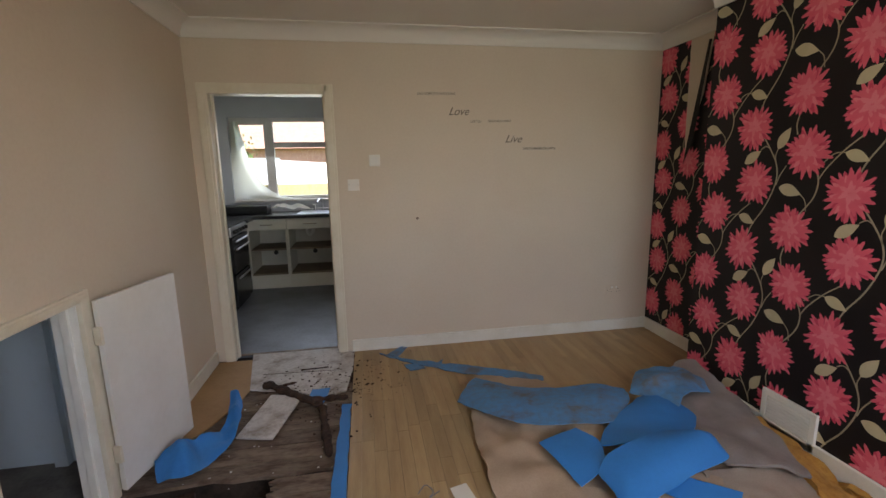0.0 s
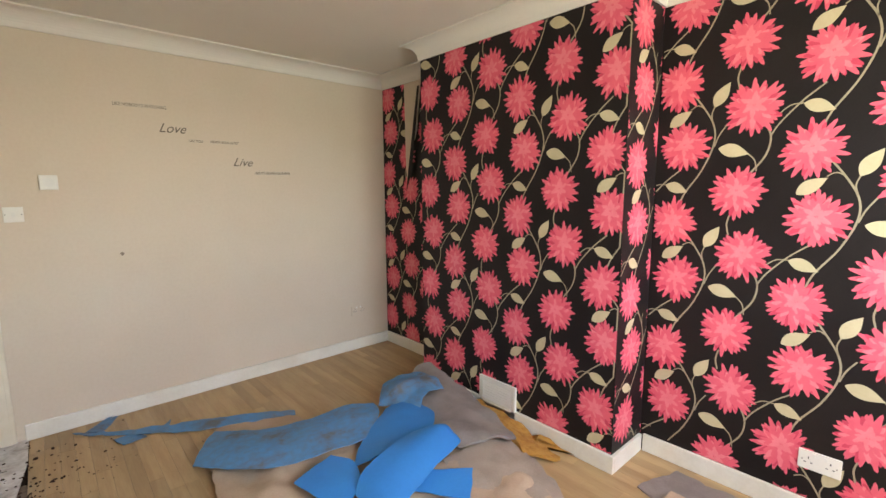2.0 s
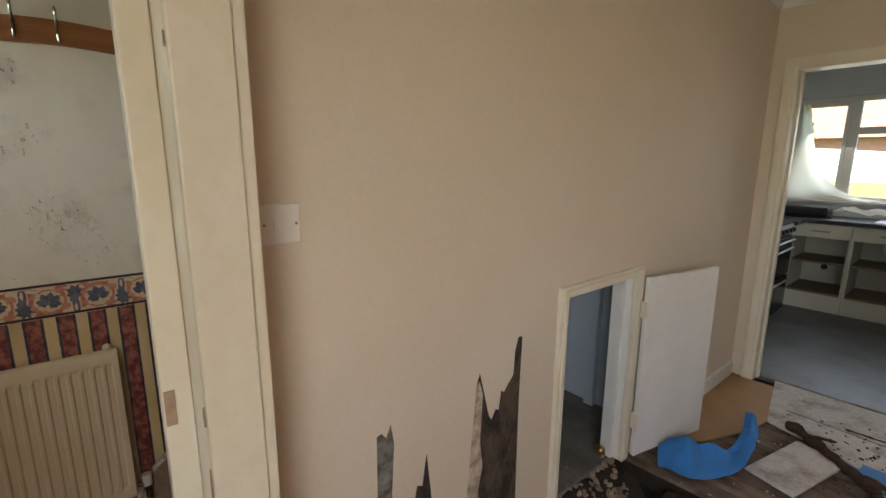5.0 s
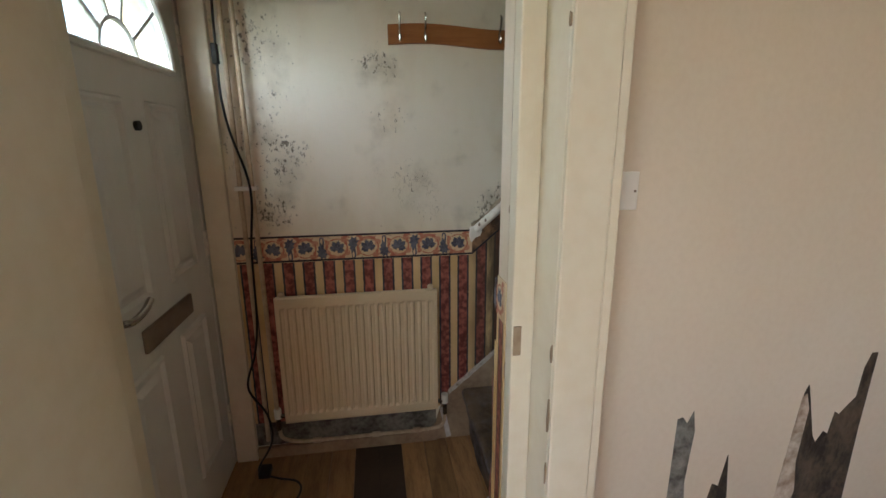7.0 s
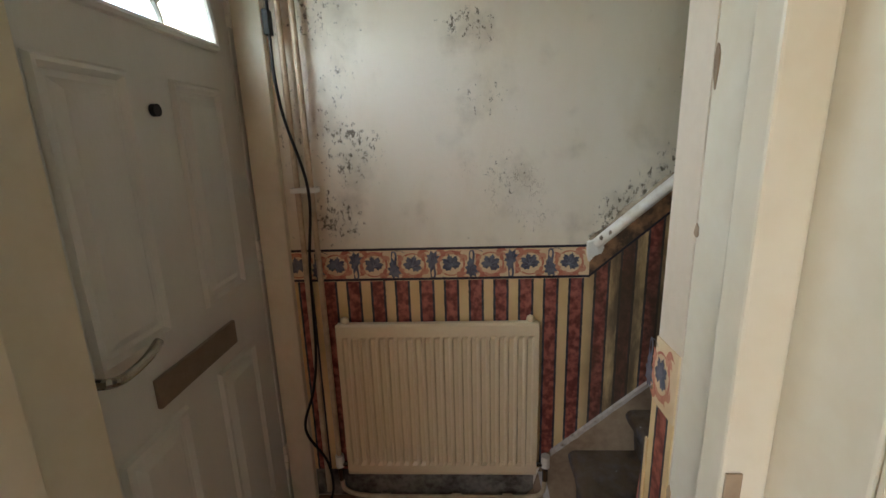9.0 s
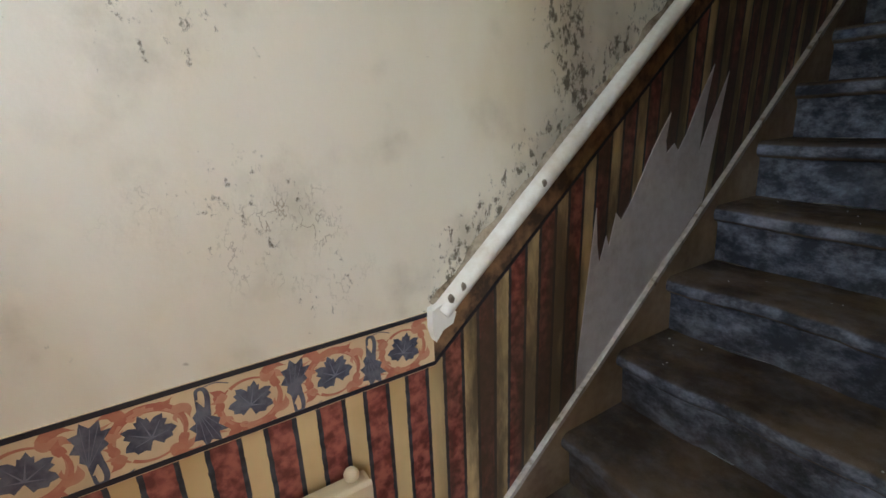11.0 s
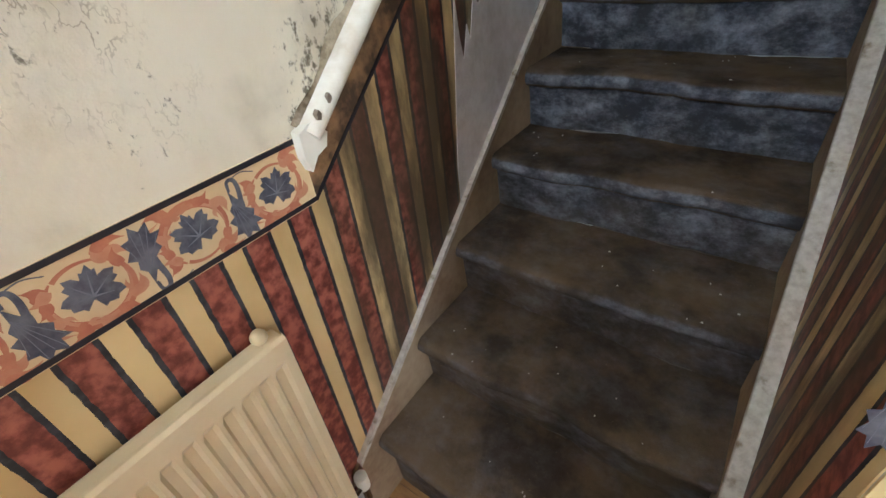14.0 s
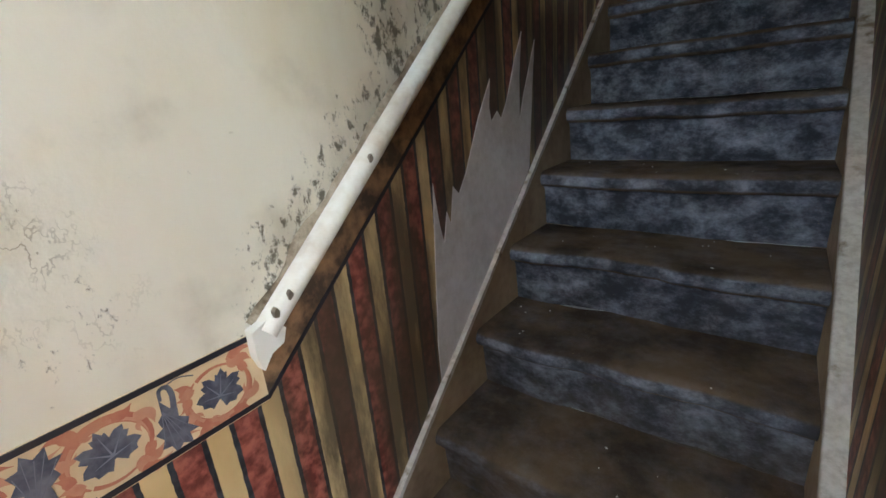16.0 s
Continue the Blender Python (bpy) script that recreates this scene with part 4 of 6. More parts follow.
def dahlia(bm, put, cx, cy, r, tall):
    """A printed dahlia: rings of pointed petals, deep pink beneath, paler above."""
    py = cy - 0.12 * r
    for ring, (n, r1, w, off) in enumerate(((19, 1.08, 0.125, 0), (19, 0.95, 0.125, 0.5), (17, 0.82, 0.12, 0), (15, 0.67, 0.115, 0.5), (12, 0.50, 0.10, 0), (9, 0.33, 0.085, 0.5))):
        for i in range(n):
            a = 2 * math.pi * (i + off) / n + 0.12 * random.uniform(-1, 1)
            k = r1 * random.uniform(0.86, 1.06) * (1 + (tall - 1) * abs(math.sin(a)))
            m = (1, 1, 2, 1, 2, 2)[ring] if (i + ring) % 2 else (1, 0, 1, 1, 1, 2)[ring]
            petal(bm, put, cx, cy if ring < 3 else cy + 0.10 * r, a, 0.05 * r, k * r, w * r, 0.0006 + 0.0002 * ring + 0.00001 * i, m)


def print_leaf(bm, put, cx, cy, r, a, flip):
    ca, sa = math.cos(a), math.sin(a)
    pts = []
    for i in range(25):
        t = i / 24
        s = math.sin(math.pi * t ** 0.8) * 0.50 * (1 + 0.03 * (i % 2))
        pts.append((2 * t - 1, s))
    pts += [(x, -y * 0.85) for x, y in pts[-2:0:-1]]
    flat_fan(bm, [(cx + r * (ca * x - sa * y), cy + r * (sa * x + ca * y)) for x, y in pts], lambda p: put(p[0], p[1], 0.0009), 0)


def floral(parent, u0, u1, z0, z1, ou, oz, put):
    fl, lf, st = bmesh.new(), bmesh.new(), bmesh.new()
    TU, TZ = 0.535, 0.665
    def inside(u, z, r):
        return u0 + r < u < u1 - r and z0 + r < z < z1 - r
    def clip(q):
        return (min(max(q[0], u0 + 0.002), u1 - 0.002), min(max(q[1], z0), z1))
    for i in range(int((u0 - ou) / TU) - 2, int((u1 - ou) / TU) + 3):
        for j in range(int((z0 - oz) / TZ) - 2, int((z1 - oz) / TZ) + 3):
            U, Z = ou + i * TU, oz + j * TZ + 0.3325 * (i % 2)
            A1, A2, B1, B2 = (U, Z), (U + 0.036, Z - 0.293), (U + 0.274, Z + 0.148), (U + 0.316, Z - 0.138)
            for c, r, tall in ((A1, 0.108, 1.12), (A2, 0.114, 1.04), (B1, 0.114, 1.03), (B2, 0.113, 1.06)):
                rr = r * 1.1
                if u0 - rr < c[0] < u1 + rr and z0 - rr < c[1] < z1 + rr:
                    random.seed(int(i * 131 + j * 17 + r * 1000) + 7)
                    dahlia(fl, lambda u, v, h: put(*clip((u, v)), h), *c, r, tall)
            for c, r, a in (((U + 0.01, Z + 0.170), 0.056, -0.35), ((U + 0.01, Z - 0.155), 0.060, 0.6), ((U + 0.187, Z - 0.064), 0.060, 1.05), ((U + 0.249, Z - 0.325), 0.064, -0.25)):
                if inside(*c, r * 0.75):
                    print_leaf(lf, lambda u, v, h: put(*clip((u, v)), h), *c, r, a, 0)
            for line, w in ((((0.05, -0.03), (0.11, -0.11), (0.160, -0.20), (0.165, -0.29), (0.12, -0.41), (0.05, -0.52), (0.02, -0.60)), 0.0075), (((0.055, -0.115), (0.085, -0.100), (0.115, -0.115)), 0.005), (((0.158, -0.115), (0.148, -0.15), (0.156, -0.19)), 0.005),
                            (((0.215, -0.20), (0.185, -0.25), (0.168, -0.30)), 0.006), (((0.308, -0.340), (0.335, -0.37), (0.345, -0.42)), 0.005), (((0.255, 0.05), (0.245, 0.0), (0.255, -0.05)), 0.007),
                            (((0.36, -0.20), (0.388, -0.27), (0.375, -0.35), (0.32, -0.43), (0.285, -0.47)), 0.0075), (((0.385, -0.27), (0.42, -0.21), (0.49, -0.13), (0.56, -0.07)), 0.0065), (((-0.042, 0.19), (-0.09, 0.185), (-0.14, 0.14)), 0.005)):
                pts = [(U + p, Z + q) for p, q in smooth2(line, 5)]
                pts = [p for p in pts if u0 < p[0] < u1 and z0 < p[1] < z1]
                if len(pts) > 2:
                    flat_line(st, pts, w, lambda p: put(p[0], p[1], 0.0004), 0)
    part("flower_print", fl, PINK, parent, "large pink dahlias printed on the wallpaper")
    part("leaf_print", lf, LEAFPRINT, parent, "cream leaves printed on the wallpaper")
    part("stem_print", st, STEM, parent)


floral(breast, 0.96, 2.48, 0.10, 2.36, 1.843, 1.305, lambda u, z, h: (BX - h, -u, z))
floral(wall_east, 0.0, 0.955, 0.10, 2.36, 0.08, 1.60, lambda u, z, h: (EX - h, -u, z))
floral(wall_east, 2.485, 4.3, 0.10, 2.36, 2.578, 1.958, lambda u, z, h: (EX - h, -u, z))
floral(breast, BX + 0.002, EX - 0.002, 0.10, 2.36, BX + 0.12, 1.58, lambda u, z, h: (u, -2.48 - h, z))
random.seed(3)
part("bare_strip", prism([(-0.33, 2.36), (-0.56, 2.36), (-0.50, 1.95), (-0.44, 1.80), (-0.36, 1.50), (-0.345, 1.62)], "x", EX - 0.0045, EX - 0.0025), MAGNOLIA, wall_east, "bare beige wall where the paper peeled away")
part("peeling_paper", prism([(-0.54, 2.30), (-0.565, 2.30), (-0.46, 1.62), (-0.375, 1.45), (-0.40, 1.60)], "x", EX - 0.03, EX - 0.028), BLACKPAPER, wall_east, "flap of peeling dark wallpaper")

# ---- wall fittings, living room ----
th = thing("thermostat", "square white plastic room thermostat on the wall", "thermostat")
part("body", box(1.228, 1.312, -0.028, -0.001, 1.472, 1.558, 0.006), PLASTIC, th)
part("dial", prism([(1.27 + 0.026 * math.cos(a), 1.515 + 0.026 * math.sin(a)) for a in (math.pi * i / 12 for i in range(24))], "y", -0.031, -0.026), WHITE, th)


def switch_plate(name, label, category, w, h, rockers, m, dark=PLASTIC):
    t = thing(name, label, category)
    t.matrix_world = m
    part("plate", box(-w / 2, w / 2, -0.009, 0.0, -h / 2, h / 2, 0.003), dark, t)
    for x, z, rw, rh in rockers:
        part("rocker", box(x - rw / 2, x + rw / 2, -0.014, -0.007, z - rh / 2, z + rh / 2, 0.002), WHITE, t)
    for sx in (-1, 1):
        part("screw", prism([(sx * w * 0.40 + 0.003 * math.cos(a), 0.003 * math.sin(a)) for a in (math.pi * i / 4 for i in range(8))], "y", -0.0105, -0.008), DULL, t)
    return t


def socket_face(t, cx):
    for x, z, w, h in ((cx, 0.012, 0.004, 0.009), (cx - 0.011, -0.010, 0.007, 0.004), (cx + 0.011, -0.010, 0.007, 0.004)):
        part("pin_slot", box(x - w / 2, x + w / 2, -0.0098, -0.0085, z - h / 2, z + h / 2), BLACK, t)


switch_plate("light_switch", "square white light switch beside the kitchen door", "light switch", 0.086, 0.086, [(0, 0, 0.016, 0.026)], pose(1.105, -0.001, 1.335))
switch_plate("light_switch", "white double-width light switch on the magnolia wall", "light switch", 0.086, 0.086, [(-0.008, 0, 0.014, 0.026)], pose(0.001, -3.082, 1.31, 0, 0, 90))
for lab, m in (("double socket painted over in the wall colour", pose(3.305, -0.001, 0.365)), ("white double socket low on the floral wall", pose(EX - 0.001, -3.25, 0.28, 0, 0, -90))):
    s = switch_plate("wall_socket", lab, "socket", 0.146, 0.086, [(-0.02, 0.028, 0.012, 0.016), (0.02, 0.028, 0.012, 0.016)], m, MAGNOLIA if "painted" in lab else PLASTIC)
    socket_face(s, -0.037)
    socket_face(s, 0.037)
tagged(finish("wall_plug", prism([(1.585 + 0.011 * math.cos(a) * (1 + 0.2 * math.sin(3 * a)), 1.063 + 0.011 * math.sin(a)) for a in (math.pi * i / 8 for i in range(16))], "y", -0.004, 0.001), RUBBLE), "brown plugged screw hole in the wall", "wall plug")

vent = thing("air_vent", "white louvred plastic air vent low on the chimney breast", "air vent")
part("frame", boxes([(BX - 0.018, BX - 0.001, -1.86, -1.83, 0.05, 0.25), (BX - 0.018, BX - 0.001, -1.59, -1.56, 0.05, 0.25), (BX - 0.018, BX - 0.001, -1.83, -1.59, 0.22, 0.25), (BX - 0.018, BX - 0.001, -1.83, -1.59, 0.05, 0.08)], 0.002), PLASTIC, vent)
part("backing", box(BX - 0.004, BX - 0.001, -1.83, -1.59, 0.08, 0.22), STRING, vent)
for i in range(8):
    part("slat", box(-0.009, 0.009, -1.83, -1.59, -0.0015, 0.0015, 0, pose(BX - 0.012, 0, 0.09 + i * 0.0175, 0, -28, 0)), PLASTIC, vent)

deca = tagged(new("wall_lettering"), "faded black vinyl lettering stuck on the wall", "wall decal")
for w_, sz, x, z, mt, sh, wd in (("LIKE NOBODY'S WATCHING", 0.028, 1.61, 1.995, INKPALE, 0, 0.29), ("Love", 0.085, 1.845, 1.848, INKPALE, 0.45, 0.16), ("LIKE YOU", 0.025, 2.02, 1.793, INKPALE, 0, 0.085), ("NEVER BEEN HURT", 0.025, 2.155, 1.795, INKPALE, 0, 0.19),
                                 ("Live", 0.082, 2.295, 1.640, INKPALE, 0.45, 0.14), ("LIKE IT'S HEAVEN ON EARTH", 0.027, 2.45, 1.582, INK, 0, 0.27)):
    ob = text_mesh("lettering", w_, sz, x, z, mt, sh, wd)
    ob.parent = deca

# rotten patches on the west wall
torn_rows = [([(-2.86, 0.02), (-2.855, 0.70), (-2.84, 0.705), (-2.825, 0.685), (-2.81, 0.72), (-2.80, 0.66), (-2.81, 0.5), (-2.79, 0.3), (-2.80, 0.02)], TORNGREY),
             ([(-2.74, 0.02), (-2.745, 0.35), (-2.72, 0.48), (-2.70, 0.47), (-2.684, 0.57), (-2.67, 0.45), (-2.655, 0.3), (-2.66, 0.02)], TORN),
             ([(-2.50, 0.02), (-2.51, 0.3), (-2.475, 0.74), (-2.465, 0.765), (-2.45, 0.71), (-2.42, 0.60), (-2.405, 0.575), (-2.385, 0.61), (-2.37, 0.60), (-2.36, 0.67), (-2.345, 0.66), (-2.32, 0.69), (-2.30, 0.71), (-2.295, 0.80), (-2.28, 0.845), (-2.262, 0.845), (-2.268, 0.60), (-2.265, 0.02)], TORN),
             ([(-2.51, 0.10), (-2.515, 0.32), (-2.478, 0.73), (-2.468, 0.74), (-2.452, 0.69), (-2.46, 0.52), (-2.445, 0.42), (-2.465, 0.33), (-2.45, 0.2), (-2.47, 0.10)], TORNPALE)]
for i, (pts, mt) in enumerate(torn_rows):
    part("torn_patch", prism(pts, "x", -0.001, 0.002 + 0.0012 * (i == 3)), mt, wall_west, "wallpaper torn away from rotten plaster")

# ---- broken floor ----
def planks(parent, name, x0, x1, y0, y1, w, length, z0, z1, mat, along="y", skip=None, gap=0.0012, seed=1):
    """Separate boards with recessed joints; boards of one length share a mesh."""
    rnd = random.Random(seed)
    shapes = {}
    i, a = 0, x0
    while a < x1 - 0.01:
        wa = min(w, x1 - a)
        b = y0 - rnd.uniform(0, length * 0.9)
        while b < y1:
            s, e = max(b, y0), min(b + length, y1)
            b += length
            if e - s < 0.02 or (skip and skip(a + wa / 2, (s + e) / 2)):
                continue
            key = (round(wa, 3), round(e - s, 3))
            if key not in shapes:
                bm = bmesh.new()
                add_box(bm, -wa / 2 + gap, wa / 2 - gap, -(e - s) / 2 + gap, (e - s) / 2 - gap, z0, z1)
                top = [ed for ed in bm.edges if all(v.co.z > z1 - 1e-5 for v in ed.verts)]
                bmesh.ops.bevel(bm, geom=top, offset=0.0006, segments=1, affect="EDGES")
                me = bpy.data.meshes.new(name)
                bm.to_mesh(me)
                bm.free()
                me.materials.append(mat)
                shapes[key] = me
            ob = new(name, shapes[key])
            ob.location = (a + wa / 2, (s + e) / 2, 0)
            ob.parent = parent
        a += wa
        i += 1


floor = setting(new("floor"), "oak laminate floor, torn up along one side over rotten boards")


def ragged_board(x0, x1, y0, y1, z, mat, seed, ends="", thick=0.018):
    """A floorboard with a broken, splintered end."""
    rnd = random.Random(seed)
    n = 12
    lo, hi = [], []
    for i in range(n + 1):
        x = x0 + (x1 - x0) * i / n
        lo.append((x, y0 + (rnd.uniform(-0.02, 0.05) if "s" in ends else 0)))
        hi.append((x, y1 + (rnd.uniform(-0.05, 0.02) if "n" in ends else 0)))
    return prism(lo + hi[::-1], "z", z - thick, z)


# old boards run across the room side of the hole, broken off at it
for i in range(9):
    y0 = -2.62 + i * 0.13
    rnd = random.Random(40 + i)
    pts = [(1.04, y0 + 0.003), (1.04, y0 + 0.127)]
    for k in range(7):
        pts.append((0.70 + rnd.uniform(-0.045, 0.045), y0 + 0.127 - 0.124 * k / 6))
    part("floorboard", prism(pts, "z", -0.024, -0.006), BOARD, floor)
for i in range(7):
    y0 = -1.44 + i * 0.13
    rnd = random.Random(80 + i)
    pts = [(1.04, y0 + 0.127), (0.0, y0 + 0.127), (0.0, y0 + 0.003)]
    pts = pts + ([(k * 0.1, y0 + 0.003 + rnd.uniform(-0.01, 0.03) * (i == 0)) for k in range(1, 10)] if i == 0 else []) + [(1.04, y0 + 0.003)]
    part("floorboard", prism(pts, "z", -0.024, -0.007), BOARD, floor)
for i in range(14):
    part("floorboard", box(0.0, 1.04, SOUTH + i * 0.12 + 0.002, SOUTH + i * 0.12 + 0.118, -0.024, -0.007), BOARD, floor)
part("laminate_sheet", prism([(0.02, -0.02), (0.40, -0.02), (0.36, -0.52), (0.33, -0.70), (0.30, -0.78), (0.20, -1.02), (0.02, -1.15)], "z", -0.004, 0.004), HARD, floor, "loose brown laminate left beside the wall")
part("dusty_board", prism([(0.24, 0.10), (0.92, 0.10), (0.92, -0.002), (1.04, -0.002), (1.04, -0.30), (1.00, -0.66), (0.86, -0.72), (0.66, -0.60), (0.50, -0.56), (0.36, -0.52)], "z", -0.005, 0.005), CHALK, floor, "pale dusty board across the threshold")
part("joint_line", prism([(0.40, -0.30), (0.96, -0.335), (0.96, -0.340), (0.40, -0.306)], "z", 0.005, 0.0056), SOIL, floor)
tagged(finish("plasterboard_piece", box(-0.105, 0.105, -0.22, 0.22, 0.0, 0.012, 0.003, pose(0.575, -0.90, 0.008, 2, 0, -14)), CHALK), "pale dusty offcut of board lying on rotten floorboards", "board offcut")


def beam(name, a, b, w, h, label, seed):
    """A rotten splintered length of timber."""
    a, b = Vector(a), Vector(b)
    bm = bmesh.new()
    d = (b - a)
    side = Vector((-d.y, d.x, 0)).normalized()
    rings = []
    n = 18
    for i in range(n + 1):
        t = i / n
        p = a + d * t
        k = 0.75 + 0.4 * noise.noise(Vector((t * 7, seed, 0))) * 1.2
        if i in (0, n):
            k *= 0.45
        ring = []
        for j in range(8):
            an = 2 * math.pi * j / 8
            kk = k * (1 + 0.3 * noise.noise(Vector((t * 9, j * 1.3, seed))))
            ring.append(bm.verts.new(p + side * (math.cos(an) * w / 2 * kk) + Vector((0, 0, h / 2 * (1 + math.sin(an) * kk)))))
        rings.append(ring)
    for r, s in zip(rings, rings[1:]):
        for j in range(8):
            bm.faces.new((r[j], r[(j + 1) % 8], s[(j + 1) % 8], s[j]))
    bm.faces.new(rings[0][::-1])
    bm.faces.new(rings[-1])
    return tagged(finish(name, bm, ROT), label, "timber")


beam("rotten_timber", (0.45, -0.50, 0.008), (0.86, -0.86, 0.008), 0.085, 0.045, "dark rotten joist piece lying on boards", 1)
beam("rotten_timber", (0.86, -0.84, -0.004), (0.945, -1.36, -0.004), 0.06, 0.035, "dark rotten splinter lying on floorboards", 5)
beam("rotten_timber", (0.72, -0.78, 0.008), (1.02, -0.80, 0.012), 0.06, 0.04, "crumbling dark timber fragment", 8)
beam("rotten_timber", (0.52, -0.55, 0.008), (0.66, -0.50, 0.008), 0.03, 0.02, "small dark timber splinter", 11)
beam("rotten_timber", (0.66, -0.30, 0.008), (0.86, -0.29, 0.008), 0.016, 0.010, "thin dark wood splinter", 13)
beam("fallen_joist", (0.04, -2.5, -0.42), (0.30, -1.42, -0.10), 0.15, 0.09, "dark collapsed joist in the floor hole", 17)
beam("fallen_joist", (0.36, -2.5, -0.44), (0.50, -1.42, -0.28), 0.12, 0.09, "dark collapsed joist in the floor hole", 19)
beam("fallen_joist", (0.25, -1.9, -0.40), (0.72, -1.55, -0.25), 0.08, 0.06, "dark broken timber in the floor hole", 23)
beam("fallen_joist", (0.10, -1.75, -0.35), (0.66, -2.0, -0.33), 0.10, 0.05, "dark broken timber in the floor hole", 29)


def chips(name, n, area, size, mat, label, seed, zf=lambda x, y: 0.0, flat=0.4):
    """Loose crumbs scattered over an area, uneven lumps in one mesh."""
    rnd = random.Random(seed)
    bm = bmesh.new()
    for i in range(n):
        x, y = area(rnd)
        s = rnd.uniform(*size)
        z = zf(x, y) - 0.002
        pts = []
        for k in range(6):
            a = 2 * math.pi * k / 6
            r = s * rnd.uniform(0.5, 1.1)
            pts.append((x + r * math.cos(a) * rnd.uniform(0.6, 1.2), y + r * math.sin(a)))
        h = s * flat * rnd.uniform(0.5, 1.3)
        lo = [bm.verts.new((px, py, z)) for px, py in pts]
        tilt = rnd.uniform(-0.4, 0.4)
        hi = [bm.verts.new((x + (px - x) * 0.7, y + (py - y) * 0.7, z + h * (1 + tilt * (k - 2.5) / 2.5))) for k, (px, py) in enumerate(pts)]
        bm.faces.new(hi)
        for k in range(6):
            bm.faces.new((lo[k], lo[(k + 1) % 6], hi[(k + 1) % 6], hi[k]))
    return tagged(finish(name, bm, mat), label, "debris", "", "stuff")


def heap(x, y):
    return -0.02 - 0.34 * min(1, max(0, (x + 0.02) / 0.30)) + 0.03 * noise.noise(Vector((x * 9, y * 9, 0)))


mound = bmesh.new()
gv = [[mound.verts.new((-0.30 + 0.62 * i / 24, -2.5 + 1.08 * j / 40, heap(-0.30 + 0.62 * i / 24, -2.5 + 1.08 * j / 40) - 0.01)) for j in range(41)] for i in range(25)]
for i in range(24):
    for j in range(40):
        mound.faces.new((gv[i][j], gv[i + 1][j], gv[i + 1][j + 1], gv[i][j + 1]))
tagged(finish("rubble_slope", mound, SOIL, smooth=True), "slope of dark crumbled plaster and soil in the hole", "debris", "", "stuff")
chips("plaster_rubble", 420, lambda r: (r.uniform(-0.28, 0.20) * r.uniform(0.3, 1), r.uniform(-2.4, -1.5)), (0.005, 0.024), RUBBLE, "broken plaster rubble spilling from the cupboard", 5, heap, 0.7)
chips("dark_debris", 260, lambda r: (r.uniform(0.1, 0.7), r.uniform(-2.4, -1.46)), (0.01, 0.05), ROT, "dark rotten wood crumbs in the hole", 6, lambda x, y: -0.40 + 0.06 * noise.noise(Vector((x * 7, y * 7, 2))), 0.6)
chips("wood_crumbs", 260, lambda r: (r.gauss(0.86, 0.17), min(-0.05, r.gauss(-0.60, 0.22))), (0.003, 0.013), ROT, "dark rotten wood crumbs scattered on the floor", 7, lambda x, y: 0.005, 0.4)
chips("wood_crumbs", 90, lambda r: (r.uniform(1.02, 1.5), r.uniform(-0.75, -0.1)), (0.003, 0.010), ROT, "brown crumbs scattered on the laminate", 8, lambda x, y: 0.0, 0.3)
chips("paint_flakes", 120, lambda r: (r.uniform(1.05, 3.2), r.uniform(-1.7, -0.08)), (0.003, 0.011), CHALK, "small pale flakes scattered over the laminate", 9, lambda x, y: 0.0, 0.15)
chips("paint_flakes", 60, lambda r: (r.uniform(0.2, 1.0), r.uniform(-1.5, -0.1)), (0.003, 0.011), CHALK, "small pale flakes on the dirty boards", 10, lambda x, y: 0.0045, 0.15)
chips("stair_crumbs", 70, lambda r: (r.uniform(-0.93, -0.31), r.uniform(-3.2, -1.6)), (0.0015, 0.004), CHALK, "pale crumbs scattered on the stair carpet", 14, lambda x, y: NOSE[min(13, int((y + 3.24) / 0.2) + 1)][1] + 0.004, 0.5)
bm = bmesh.new()
bmesh.ops.create_uvsphere(bm, u_segments=14, v_segments=10, radius=0.022, matrix=Matrix.Translation((-0.06, -1.56, 0.05)))
add_tube(bm, [(-0.06, -1.56, 0.05), (-0.09, -1.54, 0.05)], 0.010)
tagged(finish("brass_knob", bm, BRASS, smooth=True), "round brass knob lying on rubble at the cupboard", "knob")

# ---- carpet and underlay heap ----
sheet("carpet_piece", [[(1.76, -1.02, 0.0), (2.05, -1.02, 0.03), (2.5, -1.25, 0.05), (3.05, -1.7, 0.05), (3.13, -2.0, 0.03)],
                       [(1.70, -1.45, 0.02), (2.05, -1.5, 0.05), (2.45, -1.7, 0.07), (2.85, -2.0, 0.06), (2.95, -2.25, 0.03)],
                       [(1.69, -2.1, 0.0), (2.05, -2.15, 0.05), (2.4, -2.3, 0.06), (2.65, -2.5, 0.06), (2.72, -2.65, 0.02)]],
      BEIGE, "rumpled beige carpet turned upside down on laminate", "carpet", 64, 48, 0.036, 6.5, 0.008, 0.02, 1.0)
sheet("carpet_piece", [[(1.80, -0.72, 0.0), (1.98, -0.62, 0.0), (2.28, -0.72, 0.0)], [(1.90, -0.95, 0.01), (2.12, -0.92, 0.01), (2.42, -1.05, 0.01)], [(2.0, -1.2, 0.02), (2.3, -1.2, 0.02), (2.6, -1.3, 0.02)]],
      BEIGE, "beige carpet corner lying beneath blue underlay", "carpet", 24, 16, 0.01, 5, 0.008, 0.015, 4.0)
